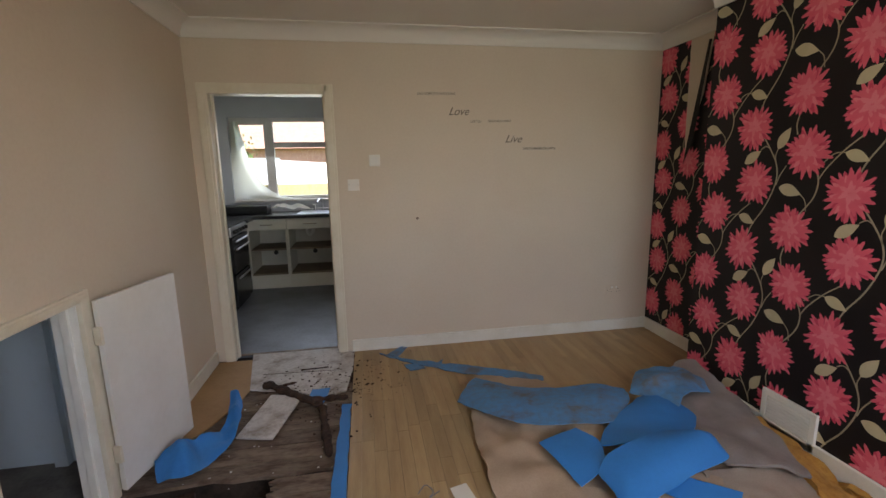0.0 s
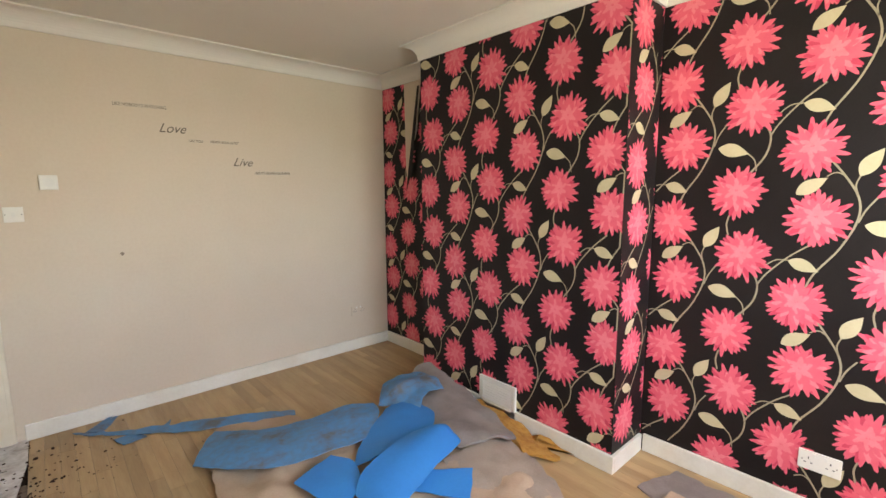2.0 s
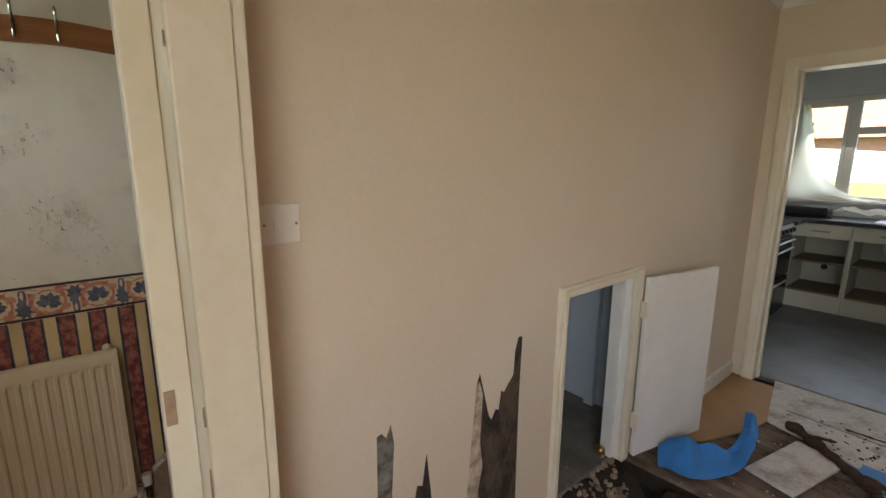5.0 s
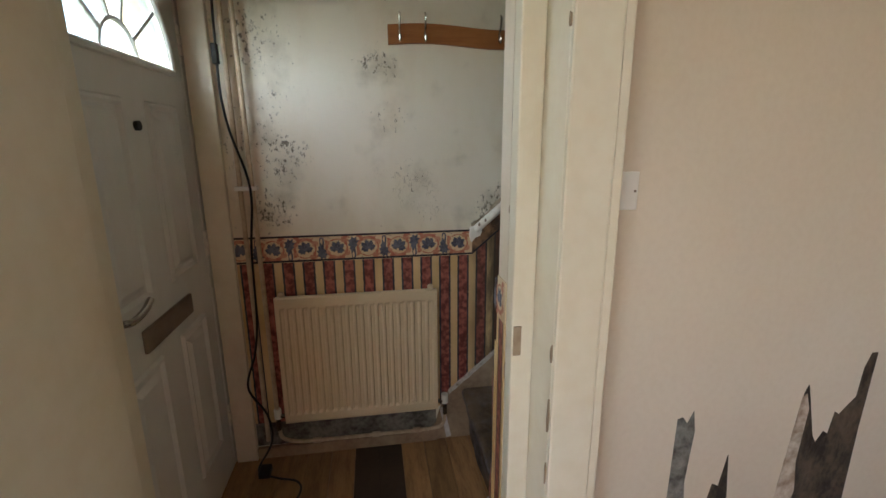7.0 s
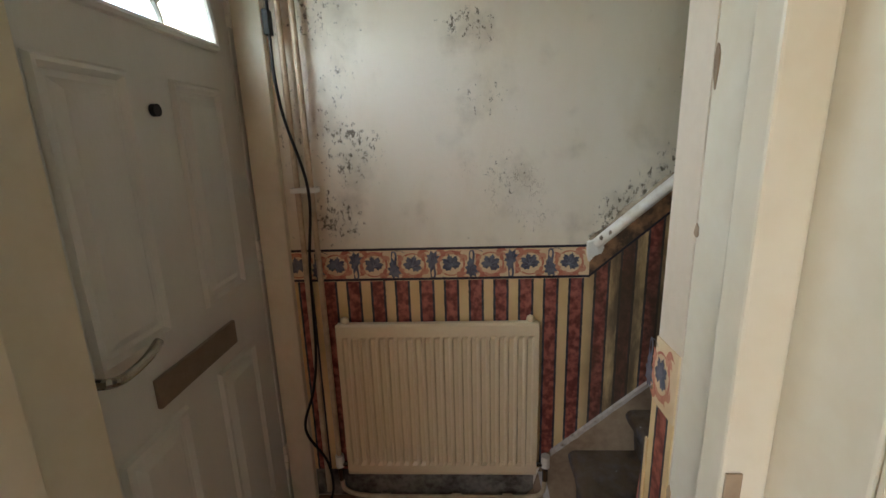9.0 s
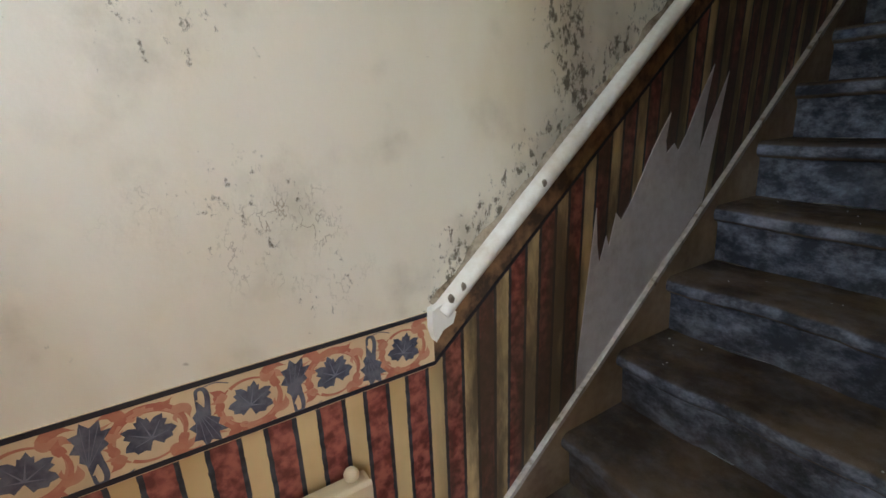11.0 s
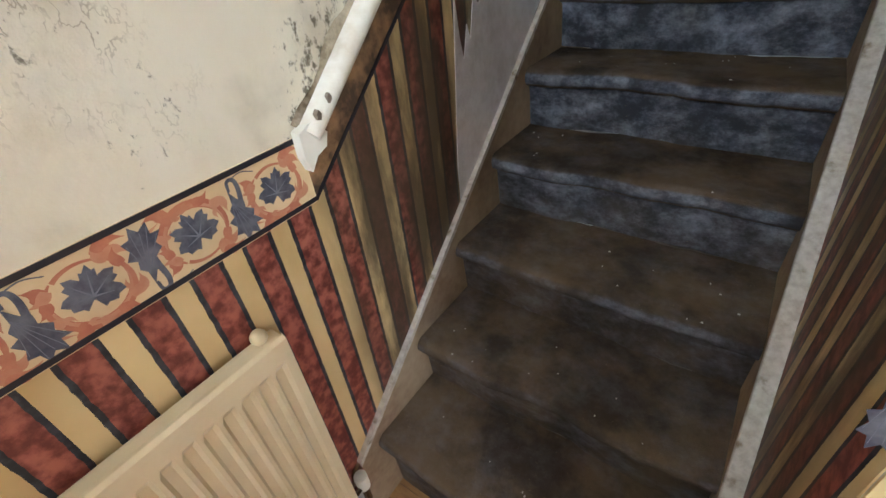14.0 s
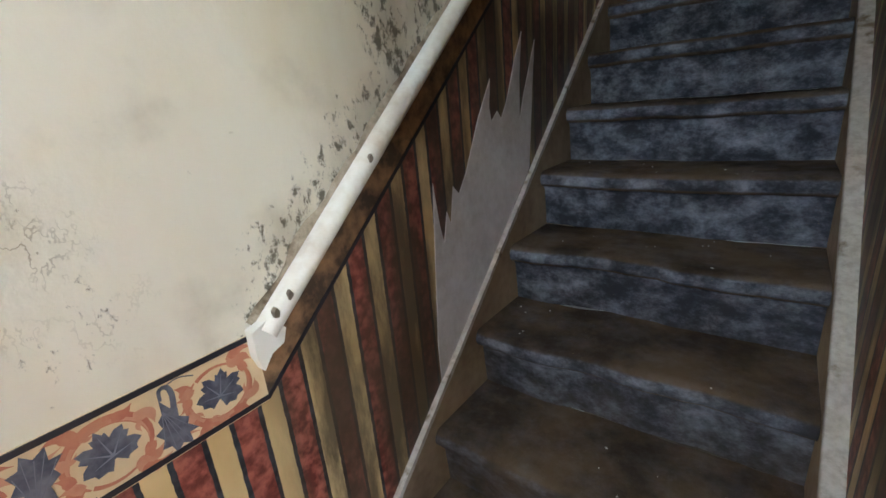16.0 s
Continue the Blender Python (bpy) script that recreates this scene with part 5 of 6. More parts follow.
sheet("grey_carpet", [[(3.05, -1.06, 0.10), (3.18, -1.04, 0.17), (3.25, -1.08, 0.19)], [(2.88, -1.36, 0.11), (3.08, -1.38, 0.15), (3.23, -1.42, 0.14)], [(2.70, -1.72, 0.12), (2.95, -1.74, 0.14), (3.14, -1.80, 0.10)], [(2.72, -1.94, 0.12), (2.92, -2.02, 0.125), (3.06, -2.06, 0.08)]],
      GREYPET, "thick grey carpet folded along the chimney breast", "carpet", 24, 44, 0.025, 5, 0.014, 0.02, 2.0)
sheet("carpet_piece", [[(2.62, -1.90, 0.085), (2.90, -1.96, 0.09), (3.06, -2.00, 0.06)], [(2.60, -2.15, 0.07), (2.84, -2.18, 0.08), (3.01, -2.22, 0.05)], [(2.56, -2.45, 0.05), (2.76, -2.46, 0.06), (2.92, -2.46, 0.03)], [(2.5, -2.80, 0.03), (2.66, -2.74, 0.04), (2.80, -2.70, 0.01)]],
      plain("soiled_grey_beige_carpet", (0.40, 0.32, 0.25), (0.26, 0.20, 0.155), 1, big=5, small=140, amount=0.6, bump=0.8), "soiled grey-beige carpet beneath the grey piece", "carpet", 20, 40, 0.02, 6, 0.010, 0.02, 33.0)
sheet("foam_crumb", [[(3.22, -1.58, 0.09), (3.29, -1.58, 0.07)], [(3.14, -1.85, 0.07), (3.27, -1.88, 0.04)], [(3.02, -2.15, 0.05), (3.19, -2.24, 0.01)]],
      CRUMB, "crumbled orange foam underlay beside the skirting", "underlay", 10, 24, 0.02, 12, 0.02, 0.03, 6.0)
sheet("grey_carpet", [[(3.28, -2.62, 0.0), (3.55, -2.72, 0.0)], [(3.20, -2.9, 0.02), (3.5, -3.05, 0.02)], [(3.05, -3.3, 0.02), (3.45, -3.4, 0.02)]],
      GREYPET, "grey carpet offcut lying in the alcove", "carpet", 18, 18, 0.02, 6, 0.014, 0.02, 9.0)
sheet("carpet_piece", [[(3.06, -2.75, 0.04), (3.30, -2.78, 0.05)], [(2.95, -3.0, 0.05), (3.25, -3.05, 0.06)], [(2.8, -3.3, 0.04), (3.1, -3.4, 0.04)]],
      BEIGE, "beige carpet offcut on the grey carpet", "carpet", 14, 14, 0.01, 6, 0.008, 0.01, 12.0)
sheet("blue_underlay", [[(1.24, -0.10, 0.0), (1.48, -0.28, 0.0), (1.85, -0.47, 0.01), (2.12, -0.60, 0.01), (2.36, -0.74, 0.0)], [(1.25, -0.13, 0.0), (1.47, -0.34, 0.0), (1.80, -0.58, 0.01), (2.05, -0.68, 0.01), (2.34, -0.80, 0.0)]],
      BLUEDIRT, "long dirty torn strip of blue foam underlay", "underlay", 48, 8, 0.012, 7, 0.004, 0.02, 3.0)
sheet("blue_underlay", [[(1.41, -0.36, 0.004), (1.52, -0.36, 0.004)], [(1.45, -0.47, 0.004), (1.57, -0.45, 0.004)]], BLUEDIRT, "small dirty scrap of blue foam underlay", "underlay", 8, 8, 0.006, 7, 0.004, 0.01, 8.0)
sheet("blue_underlay", [[(1.86, -0.77, 0.06), (2.06, -1.00, 0.09), (2.28, -1.10, 0.11), (2.50, -1.13, 0.12), (2.68, -1.20, 0.11)], [(1.77, -0.90, 0.075), (1.95, -1.18, 0.115), (2.18, -1.30, 0.13), (2.42, -1.32, 0.135), (2.62, -1.36, 0.13)], [(1.67, -1.07, 0.065), (1.83, -1.31, 0.10), (2.03, -1.45, 0.115), (2.26, -1.51, 0.12), (2.44, -1.53, 0.12)]],
      BLUEDIRT, "broad curved soiled sheet of blue underlay", "underlay", 48, 20, 0.015, 4, 0.005, 0.008, 5.0)
sheet("blue_underlay", [[(2.68, -1.34, 0.13), (2.76, -1.36, 0.15), (2.84, -1.46, 0.15)], [(2.50, -1.46, 0.13), (2.66, -1.52, 0.17), (2.82, -1.62, 0.17)], [(2.36, -1.56, 0.12), (2.52, -1.66, 0.17), (2.70, -1.76, 0.19)], [(2.24, -1.70, 0.12), (2.38, -1.78, 0.17), (2.52, -1.86, 0.19)]],
      BLUE, "bright blue foam underlay sheet on the heap", "underlay", 24, 24, 0.012, 4, 0.005, 0.006, 7.0)
sheet("blue_underlay", [[(2.60, -1.77, 0.20), (2.70, -1.84, 0.225), (2.72, -1.93, 0.19)], [(2.54, -1.76, 0.205), (2.64, -1.86, 0.235), (2.67, -1.99, 0.19)], [(2.36, -1.79, 0.20), (2.44, -1.92, 0.21), (2.44, -2.04, 0.17)], [(2.20, -1.83, 0.17), (2.24, -1.96, 0.17), (2.20, -2.10, 0.12)], [(2.14, -1.88, 0.12), (2.14, -2.02, 0.12), (2.08, -2.16, 0.08)]],
      BLUE, "folded bright blue foam underlay", "underlay", 20, 36, 0.01, 4, 0.005, 0.006, 11.0)
sheet("blue_underlay", [[(1.98, -1.59, 0.10), (2.09, -1.56, 0.11), (2.20, -1.54, 0.12)], [(2.01, -1.72, 0.10), (2.12, -1.70, 0.13), (2.25, -1.68, 0.14)], [(2.05, -1.90, 0.09), (2.13, -1.88, 0.12), (2.20, -1.84, 0.14)]],
      BLUE, "pointed flap of bright blue foam underlay", "underlay", 16, 16, 0.012, 5, 0.005, 0.004, 13.0)
sheet("blue_underlay", [[(2.50, -1.97, 0.12), (2.66, -2.10, 0.12)], [(2.36, -2.02, 0.11), (2.52, -2.22, 0.10)]], BLUE, "small blue foam underlay offcut", "underlay", 10, 10, 0.01, 5, 0.005, 0.006, 14.0)
sheet("blue_underlay", [[(2.68, -1.26, 0.10), (2.80, -1.13, 0.14), (2.95, -1.10, 0.17), (3.06, -1.14, 0.17)], [(2.74, -1.38, 0.14), (2.84, -1.28, 0.19), (2.98, -1.26, 0.20), (3.10, -1.30, 0.18)], [(2.80, -1.52, 0.13), (2.88, -1.47, 0.17), (3.00, -1.44, 0.18), (3.08, -1.42, 0.15)]],
      BLUEDIRT, "crumpled soiled blue underlay at the chimney breast", "underlay", 24, 20, 0.035, 7, 0.005, 0.015, 17.0)
sheet("blue_underlay", [[(0.985, -0.84, 0.002), (0.975, -1.3, 0.002), (0.965, -1.8, 0.002), (0.95, -2.4, 0.002)], [(1.04, -0.84, 0.002), (1.035, -1.3, 0.002), (1.04, -1.8, 0.002), (1.04, -2.4, 0.002)]],
      BLUE, "narrow edge of blue underlay showing beside the laminate", "underlay", 40, 4, 0.004, 8, 0.004, 0.008, 19.0)
sheet("blue_underlay", [[(0.31, -0.74, 0.11), (0.345, -0.92, 0.07), (0.33, -1.06, 0.03), (0.25, -1.16, 0.07), (0.19, -1.24, 0.09), (0.10, -1.31, 0.03)], [(0.35, -0.75, 0.12), (0.385, -0.94, 0.08), (0.37, -1.10, 0.01), (0.29, -1.23, 0.03), (0.23, -1.29, 0.10), (0.13, -1.36, 0.02)], [(0.39, -0.80, 0.08), (0.425, -1.00, 0.04), (0.42, -1.16, 0.0), (0.33, -1.32, 0.0), (0.29, -1.42, 0.03), (0.16, -1.40, 0.0)]],
      BLUE, "curled strip of blue underlay by the cupboard", "underlay", 40, 16, 0.035, 10, 0.004, 0.012, 21.0)
sheet("blue_underlay", [[(0.78, -0.62, 0.01), (0.90, -0.62, 0.01)], [(0.76, -0.78, 0.01), (0.87, -0.80, 0.01)]], BLUE, "small scrap of blue underlay among the timber", "underlay", 8, 8, 0.006, 7, 0.004, 0.008, 23.0)
tagged(finish("paper_card", prism([(1.51, -1.69), (1.59, -1.67), (1.62, -1.80), (1.53, -1.82)], "z", 0.0005, 0.002), WHITE), "small white card lying on the laminate", "card")
tagged(finish("wire_scrap", tube(curve_pts([(1.36, -1.70, 0.004), (1.40, -1.66, 0.012), (1.43, -1.70, 0.006), (1.41, -1.73, 0.004), (1.46, -1.70, 0.004)], 6), 0.002, 6), GREYBLUE), "small twist of blue-grey wire on laminate", "wire")

# ---- hall things ----
rad = thing("radiator", "cream enamelled steel panel radiator on the striped wall", "radiator")
RF, RY0, RY1, RZ0, RZ1 = -0.905, -4.06, -3.365, 0.193, 0.788
bm = bmesh.new()
flutes = 21
prof = [(RY0, RF - 0.012)]
for i in range(flutes):
    c = RY0 + 0.033 + (RY1 - RY0 - 0.066) * i / (flutes - 1)
    for o, dd in ((-0.0125, 0.0), (-0.006, -0.009), (0.006, -0.009), (0.0125, 0.0)):
        prof.append((c + o, RF + dd))
prof.append((RY1, RF - 0.012))
prof[0:1] = [(RY0, RF - 0.02), (RY0 + 0.004, RF)]
prof[-1:] = [(RY1 - 0.004, RF), (RY1, RF - 0.02)]
zs = [(RZ0, 0.0), (RZ0 + 0.012, 0.0), (RZ0 + 0.04, 0.0), (RZ0 + 0.055, 1.0), (RZ1 - 0.06, 1.0), (RZ1 - 0.045, 0.0), (RZ1 - 0.006, 0.0), (RZ1, 0.0)]
rows = []
for n_, (z, k) in enumerate(zs):
    edge = -0.006 if n_ in (0, len(zs) - 1) else 0
    rows.append([bm.verts.new(((RF + (x - RF) * (k if RY0 + 0.01 < y < RY1 - 0.01 else 1)) + edge, y, z)) for y, x in prof])
for r, s in zip(rows, rows[1:]):
    for i in range(len(prof) - 1):
        bm.faces.new((r[i], r[i + 1], s[i + 1], s[i]))
bmesh.ops.recalc_face_normals(bm, faces=bm.faces)
part("front_panel", bm, CREAMRAD, rad)
part("body", box(RF - 0.042, RF - 0.008, RY0 + 0.002, RY1 - 0.002, RZ0 + 0.002, RZ1 - 0.004, 0.008), CREAMRAD, rad)
for y in (RY0 + 0.03, RY1 - 0.03):
    bm = bmesh.new()
    bmesh.ops.create_uvsphere(bm, u_segments=12, v_segments=8, radius=0.014, matrix=Matrix.Translation((RF - 0.03, y, RZ1 + 0.004)))
    part("plug_cap", bm, CREAMRAD, rad, smooth=True)
for y, s in ((RY0, -1), (RY1, 1)):
    part("valve", tube([(RF - 0.025, y, RZ0 + 0.03), (RF - 0.025, y + s * 0.03, RZ0 + 0.03), (RF - 0.025, y + s * 0.032, RZ0 + 0.005), (RF - 0.025, y + s * 0.032, RZ0 - 0.04)], 0.010), CHROME, rad)
    part("valve_cap", tube([(RF - 0.025, y + s * 0.032, RZ0 + 0.02), (RF - 0.025, y + s * 0.032, RZ0 + 0.065)], 0.016, 14), PLASTIC, rad)
pipes = thing("heating_pipes", "painted copper heating pipes running down the hall corner", "pipes")
part("pipe", tube(curve_pts([(W + 0.03, -4.145, 0.10), (W + 0.03, -4.145, 1.2), (W + 0.03, -4.15, 2.42)], 4), 0.0095), PIPE, pipes)
part("pipe", tube(curve_pts([(W + 0.03, -4.095, 0.22), (W + 0.03, -4.10, 1.2), (W + 0.03, -4.11, 2.42)], 4), 0.0095), PIPE, pipes)
part("pipe", tube(curve_pts([(RF - 0.025, RY0 - 0.032, 0.16), (RF - 0.02, RY0 - 0.015, 0.11), (RF - 0.02, RY0 + 0.08, 0.085), (RF - 0.02, -3.7, 0.082), (RF - 0.02, RY1 - 0.05, 0.082), (RF - 0.022, RY1 + 0.02, 0.10), (RF - 0.025, RY1 + 0.032, 0.16)], 6), 0.0085), PIPE, pipes)
for y in (-3.93, -3.66, -3.47):
    part("joint", tube([(RF - 0.02, y - 0.018, 0.083), (RF - 0.02, y + 0.018, 0.083)], 0.0125), PIPE, pipes)
part("pipe_clip", boxes([(W, W + 0.045, -4.165, -4.08, 1.235, 1.252)], 0.003), PLASTIC, pipes)
setting(finish("pipe_casing", box(W, W + 0.03, -4.29, -4.20, 0, 2.42, 0.004), GLOSS), "narrow painted boxing in the corner")
cable = thing("black_cable", "loose black cable hanging down the hall corner", "cable")
part("lead", tube(curve_pts([(W + 0.05, -4.14, 2.40), (W + 0.05, -4.17, 1.75), (W + 0.055, -4.16, 1.5), (W + 0.06, -4.10, 1.25), (W + 0.06, -4.12, 1.0), (W + 0.06, -4.13, 0.7), (W + 0.07, -4.15, 0.55), (W + 0.08, -4.19, 0.4), (W + 0.06, -4.13, 0.25), (W + 0.07, -4.12, 0.12), (W + 0.10, -4.18, 0.006), (W + 0.16, -4.1, 0.006), (W + 0.20, -4.0, 0.006), (W + 0.27, -3.98, 0.006), (W + 0.36, -4.02, 0.006)], 7), 0.0048, 7), BLACK, cable)
part("plug", box(W + 0.10, W + 0.16, -4.17, -4.12, 0.002, 0.035, 0.008), BLACK, cable)
part("clip", box(W + 0.03, W + 0.06, -4.185, -4.165, 1.70, 1.77, 0.004), BLACK, cable)
setting(finish("baseboard_hall", prism([(-4.2, 0), (-4.2, 0.05), (-4.05, 0.055), (-4.0, 0.048), (-3.8, 0.056), (-3.6, 0.05), (-3.4, 0.055), (-3.37, 0.09), (-3.37, 0)], "x", W, W + 0.02), STRING), "broken bare skirting under the radiator")
part("bare_base", box(W, W + 0.002, -4.2, -3.37, 0.056, 0.172), TORNGREY, hall_west, "dirty bare plaster beneath the radiator")
rack = thing("coat_rack", "varnished wavy wooden coat rack with metal hooks", "coat rack")
bm = bmesh.new()
top = [(-3.545 + 0.6 * i / 24, 1.86 + 0.008 * math.sin(i / 24 * 2 * math.pi)) for i in range(25)]
low = [(y, z - 0.072) for y, z in top]
add_prism(bm, top + low[::-1], "x", W, W + 0.016)
part("board", bm, RACK, rack)
for y in (-3.50, -3.40, -3.10, -3.00):
    part("hook", tube(curve_pts([(W + 0.017, y, 1.85), (W + 0.03, y, 1.845), (W + 0.045, y, 1.885), (W + 0.035, y, 1.90)], 5), 0.004, 8), CHROME, rack)
    part("hook", tube(curve_pts([(W + 0.017, y, 1.84), (W + 0.02, y, 1.81), (W + 0.04, y, 1.80), (W + 0.045, y, 1.82)], 5), 0.004, 8), CHROME, rack)
bm = prism([(-0.012, 0), (0.012, 0), (0.02, 0.15), (-0.004, 0.16)], "x", 0, 0.002)
bm.transform(pose(RF - 0.02, -3.315, 0.03, 0, -6, 0) @ Matrix.Rotation(radians(14), 4, "X"))
tagged(finish("paper_strip", bm, CHALK), "loose strip of pale wallpaper hanging beside the radiator", "paper scrap")

# front door, closed
DY = SOUTH + 0.0
fd = thing("front_door", "white panelled front door with a glazed fanlight", "door")
C, R, FZ = -0.53, 0.31, 1.655
fan = [(C + R * math.cos(math.pi * i / 24), FZ + R * math.sin(math.pi * i / 24)) for i in range(25)]
bm = bmesh.new()
X0, X1, ZT = -0.925, -0.135, 2.03
lo_, hi_ = DY - 0.044, DY
add_prism(bm, [(X0, 0.01), (X1, 0.01), (X1, FZ), (X0, FZ)], "y", lo_, hi_)
for half in (0, 1):
    pts = fan[0:13] if half == 0 else fan[12:25]
    for p, q in zip(pts, pts[1:]):
        add_prism(bm, [p, q, (q[0], ZT), (p[0], ZT)] if p[0] != q[0] else [p, q, (q[0] + 1e-4, ZT), (p[0] + 1e-4, ZT)], "y", lo_, hi_)
add_prism(bm, [(X1, FZ), (X1, ZT), (C + R, ZT), (C + R, FZ)], "y", lo_, hi_)
add_prism(bm, [(X0, FZ), (C - R, FZ), (C - R, ZT), (X0, ZT)], "y", lo_, hi_)
part("slab", bm, FDOOR, fd)


def raised_panel(x0, x1, z0, z1):
    bm = bmesh.new()
    rings = []
    for ins, dep in ((0, 0.001), (0.006, 0.012), (0.014, 0.012), (0.024, 0.001), (0.036, 0.001), (0.055, 0.012)):
        rings.append([bm.verts.new(p) for p in ((x0 + ins, DY + dep, z0 + ins), (x1 - ins, DY + dep, z0 + ins), (x1 - ins, DY + dep, z1 - ins), (x0 + ins, DY + dep, z1 - ins))])
    for a, b in zip(rings, rings[1:]):
        for i in range(4):
            bm.faces.new((a[i], a[(i + 1) % 4], b[(i + 1) % 4], b[i]))
    bm.faces.new(rings[-1])
    bmesh.ops.recalc_face_normals(bm, faces=bm.faces)
    return bm


for x0, x1 in ((-0.82, -0.60), (-0.46, -0.24)):
    part("panel", raised_panel(x0, x1, 0.97, 1.545), FDOOR, fd)
    part("panel", raised_panel(x0, x1, 0.20, 0.78), FDOOR, fd)
part("fanlight_glass", prism(fan, "y", DY - 0.026, DY - 0.020), FROST, fd, "patterned fanlight glass").visible_shadow = False
bars = bmesh.new()
add_tube(bars, [(x, DY + 0.002, z) for x, z in fan] , 0.012, 8)
add_tube(bars, [(C - R, DY + 0.002, FZ), (C + R, DY + 0.002, FZ)], 0.012, 8)
part("fanlight_frame", bars, FDOOR, fd)
inner = [(C + 0.10 * math.cos(math.pi * i / 12), FZ + 0.10 * math.sin(math.pi * i / 12)) for i in range(13)]
bars = bmesh.new()
add_tube(bars, [(x, DY - 0.012, z) for x, z in inner], 0.008, 6)
for dg in (35, 72, 108, 145):
    a = radians(dg)
    add_tube(bars, [(C + 0.10 * math.cos(a), DY - 0.012, FZ + 0.10 * math.sin(a)), (C + R * math.cos(a), DY - 0.012, FZ + R * math.sin(a))], 0.008, 6)
part("glazing_bar", bars, FDOOR, fd)
part("letter_box", box(-0.71, -0.37, DY, DY + 0.012, 0.825, 0.895, 0.003), DULL, fd, "dull bronze letter flap")
part("spy_hole", tube([(C, DY, 1.47), (C, DY + 0.012, 1.47)], 0.014, 14), BLACK, fd)
part("handle_plate", box(-0.225, -0.185, DY, DY + 0.010, 0.80, 1.08, 0.004), CHROME, fd)
part("lever_handle", tube(curve_pts([(-0.205, DY + 0.008, 0.985), (-0.205, DY + 0.05, 0.985), (-0.24, DY + 0.056, 0.978), (-0.30, DY + 0.056, 0.985), (-0.345, DY + 0.052, 1.0)], 6), 0.010), CHROME, fd)
for z in (0.25, 1.03, 1.78):
    part("hinge", boxes([(-0.955, -0.922, DY - 0.002, DY + 0.010, z - 0.05, z - 0.018), (-0.955, -0.922, DY - 0.002, DY + 0.012, z - 0.016, z + 0.016), (-0.955, -0.922, DY - 0.002, DY + 0.010, z + 0.018, z + 0.05)], 0.003), PLASTIC, fd)
setting(finish("door_frame_front", boxes([(-0.967, -0.928, DY - 0.1, DY + 0.004, 0, 2.07), (-0.132, -0.09, DY - 0.1, DY + 0.004, 0, 2.07), (-0.928, -0.132, DY - 0.1, DY + 0.004, 2.032, 2.07), (-0.928, -0.132, DY - 0.1, DY, -0.03, 0.008)], 0.003), FDOOR))

# ---- kitchen ----
KY, KX0, KX1 = 2.74, -0.72, 2.3
setting(finish("wall_kitchen", boxes([(KX0 - 0.1, KX0, 0.12, KY, 0, 2.42), (KX1, KX1 + 0.1, 0.12, KY, 0, 2.42), (KX0 - 0.1, -0.50, KY, KY + 0.25, 0, 2.42), (1.35, KX1 + 0.1, KY, KY + 0.25, 0, 2.42), (-0.50, 1.35, KY, KY + 0.25, 0, 1.06), (-0.50, 1.35, KY, KY + 0.25, 2.12, 2.42)]), KITWALL), "grey-blue painted kitchen walls")
setting(finish("ceiling_kitchen", box(KX0 - 0.1, KX1 + 0.1, 0.12, KY + 0.25, 2.42, 2.5), CEIL))
setting(finish("floor_kitchen", box(KX0, KX1, 0.10, KY, -0.1, 0.0), KFLOOR), "worn dark grey vinyl kitchen floor")
setting(finish("threshold_strip", box(0.14, 0.92, 0.085, 0.115, 0.0, 0.006, 0.002), BOARD))
kw = setting(new("window_2"), "white kitchen window with mullion and top light")
WY = KY + 0.06
part("window_frame", boxes([(-0.50, 1.35, WY, WY + 0.06, 1.06, 1.11), (-0.50, 1.35, WY, WY + 0.06, 2.07, 2.12), (-0.50, -0.45, WY, WY + 0.06, 1.11, 2.07), (1.30, 1.35, WY, WY + 0.06, 1.11, 2.07), (-0.045, 0.035, WY - 0.004, WY + 0.06, 1.11, 2.07), (0.035, 1.30, WY, WY + 0.06, 1.74, 1.81)], 0.006), UPVC, kw)
part("sash", boxes([(-0.45, -0.41, WY - 0.008, WY + 0.04, 1.11, 2.07), (-0.08, -0.045, WY - 0.008, WY + 0.04, 1.11, 2.07), (-0.41, -0.08, WY - 0.008, WY + 0.04, 1.11, 1.15), (-0.41, -0.08, WY - 0.008, WY + 0.04, 2.03, 2.07)], 0.004), UPVC, kw)
for x0, x1, z0, z1 in ((-0.41, -0.08, 1.15, 2.03), (0.035, 1.30, 1.11, 1.74), (0.035, 1.30, 1.81, 2.07)):
    part("pane", box(x0, x1, WY + 0.02, WY + 0.026, z0, z1), GLASS, kw).visible_shadow = False
part("window_sill", box(-0.50, 1.35, KY - 0.03, WY, 1.04, 1.062, 0.004), UPVC, kw)
sheet_rows = []
for z, xs in ((2.06, (-0.45, -0.43, -0.40, -0.37)), (1.8, (-0.47, -0.42, -0.36, -0.31)), (1.5, (-0.48, -0.40, -0.32, -0.24)), (1.25, (-0.48, -0.36, -0.22, -0.10)), (1.12, (-0.48, -0.30, -0.10, 0.10)), (1.075, (-0.46, -0.2, 0.1, 0.34))):
    sheet_rows.append([(x, KY - 0.02 + 0.03 * math.sin(i * 2.1 + z * 3), z) for i, x in enumerate(xs)])
cu = sheet("net_curtain", sheet_rows, NET, "sagging torn white net curtain across the window", "curtain", 30, 40, 0.0, 5, 0.002, 0.01, 2.0)
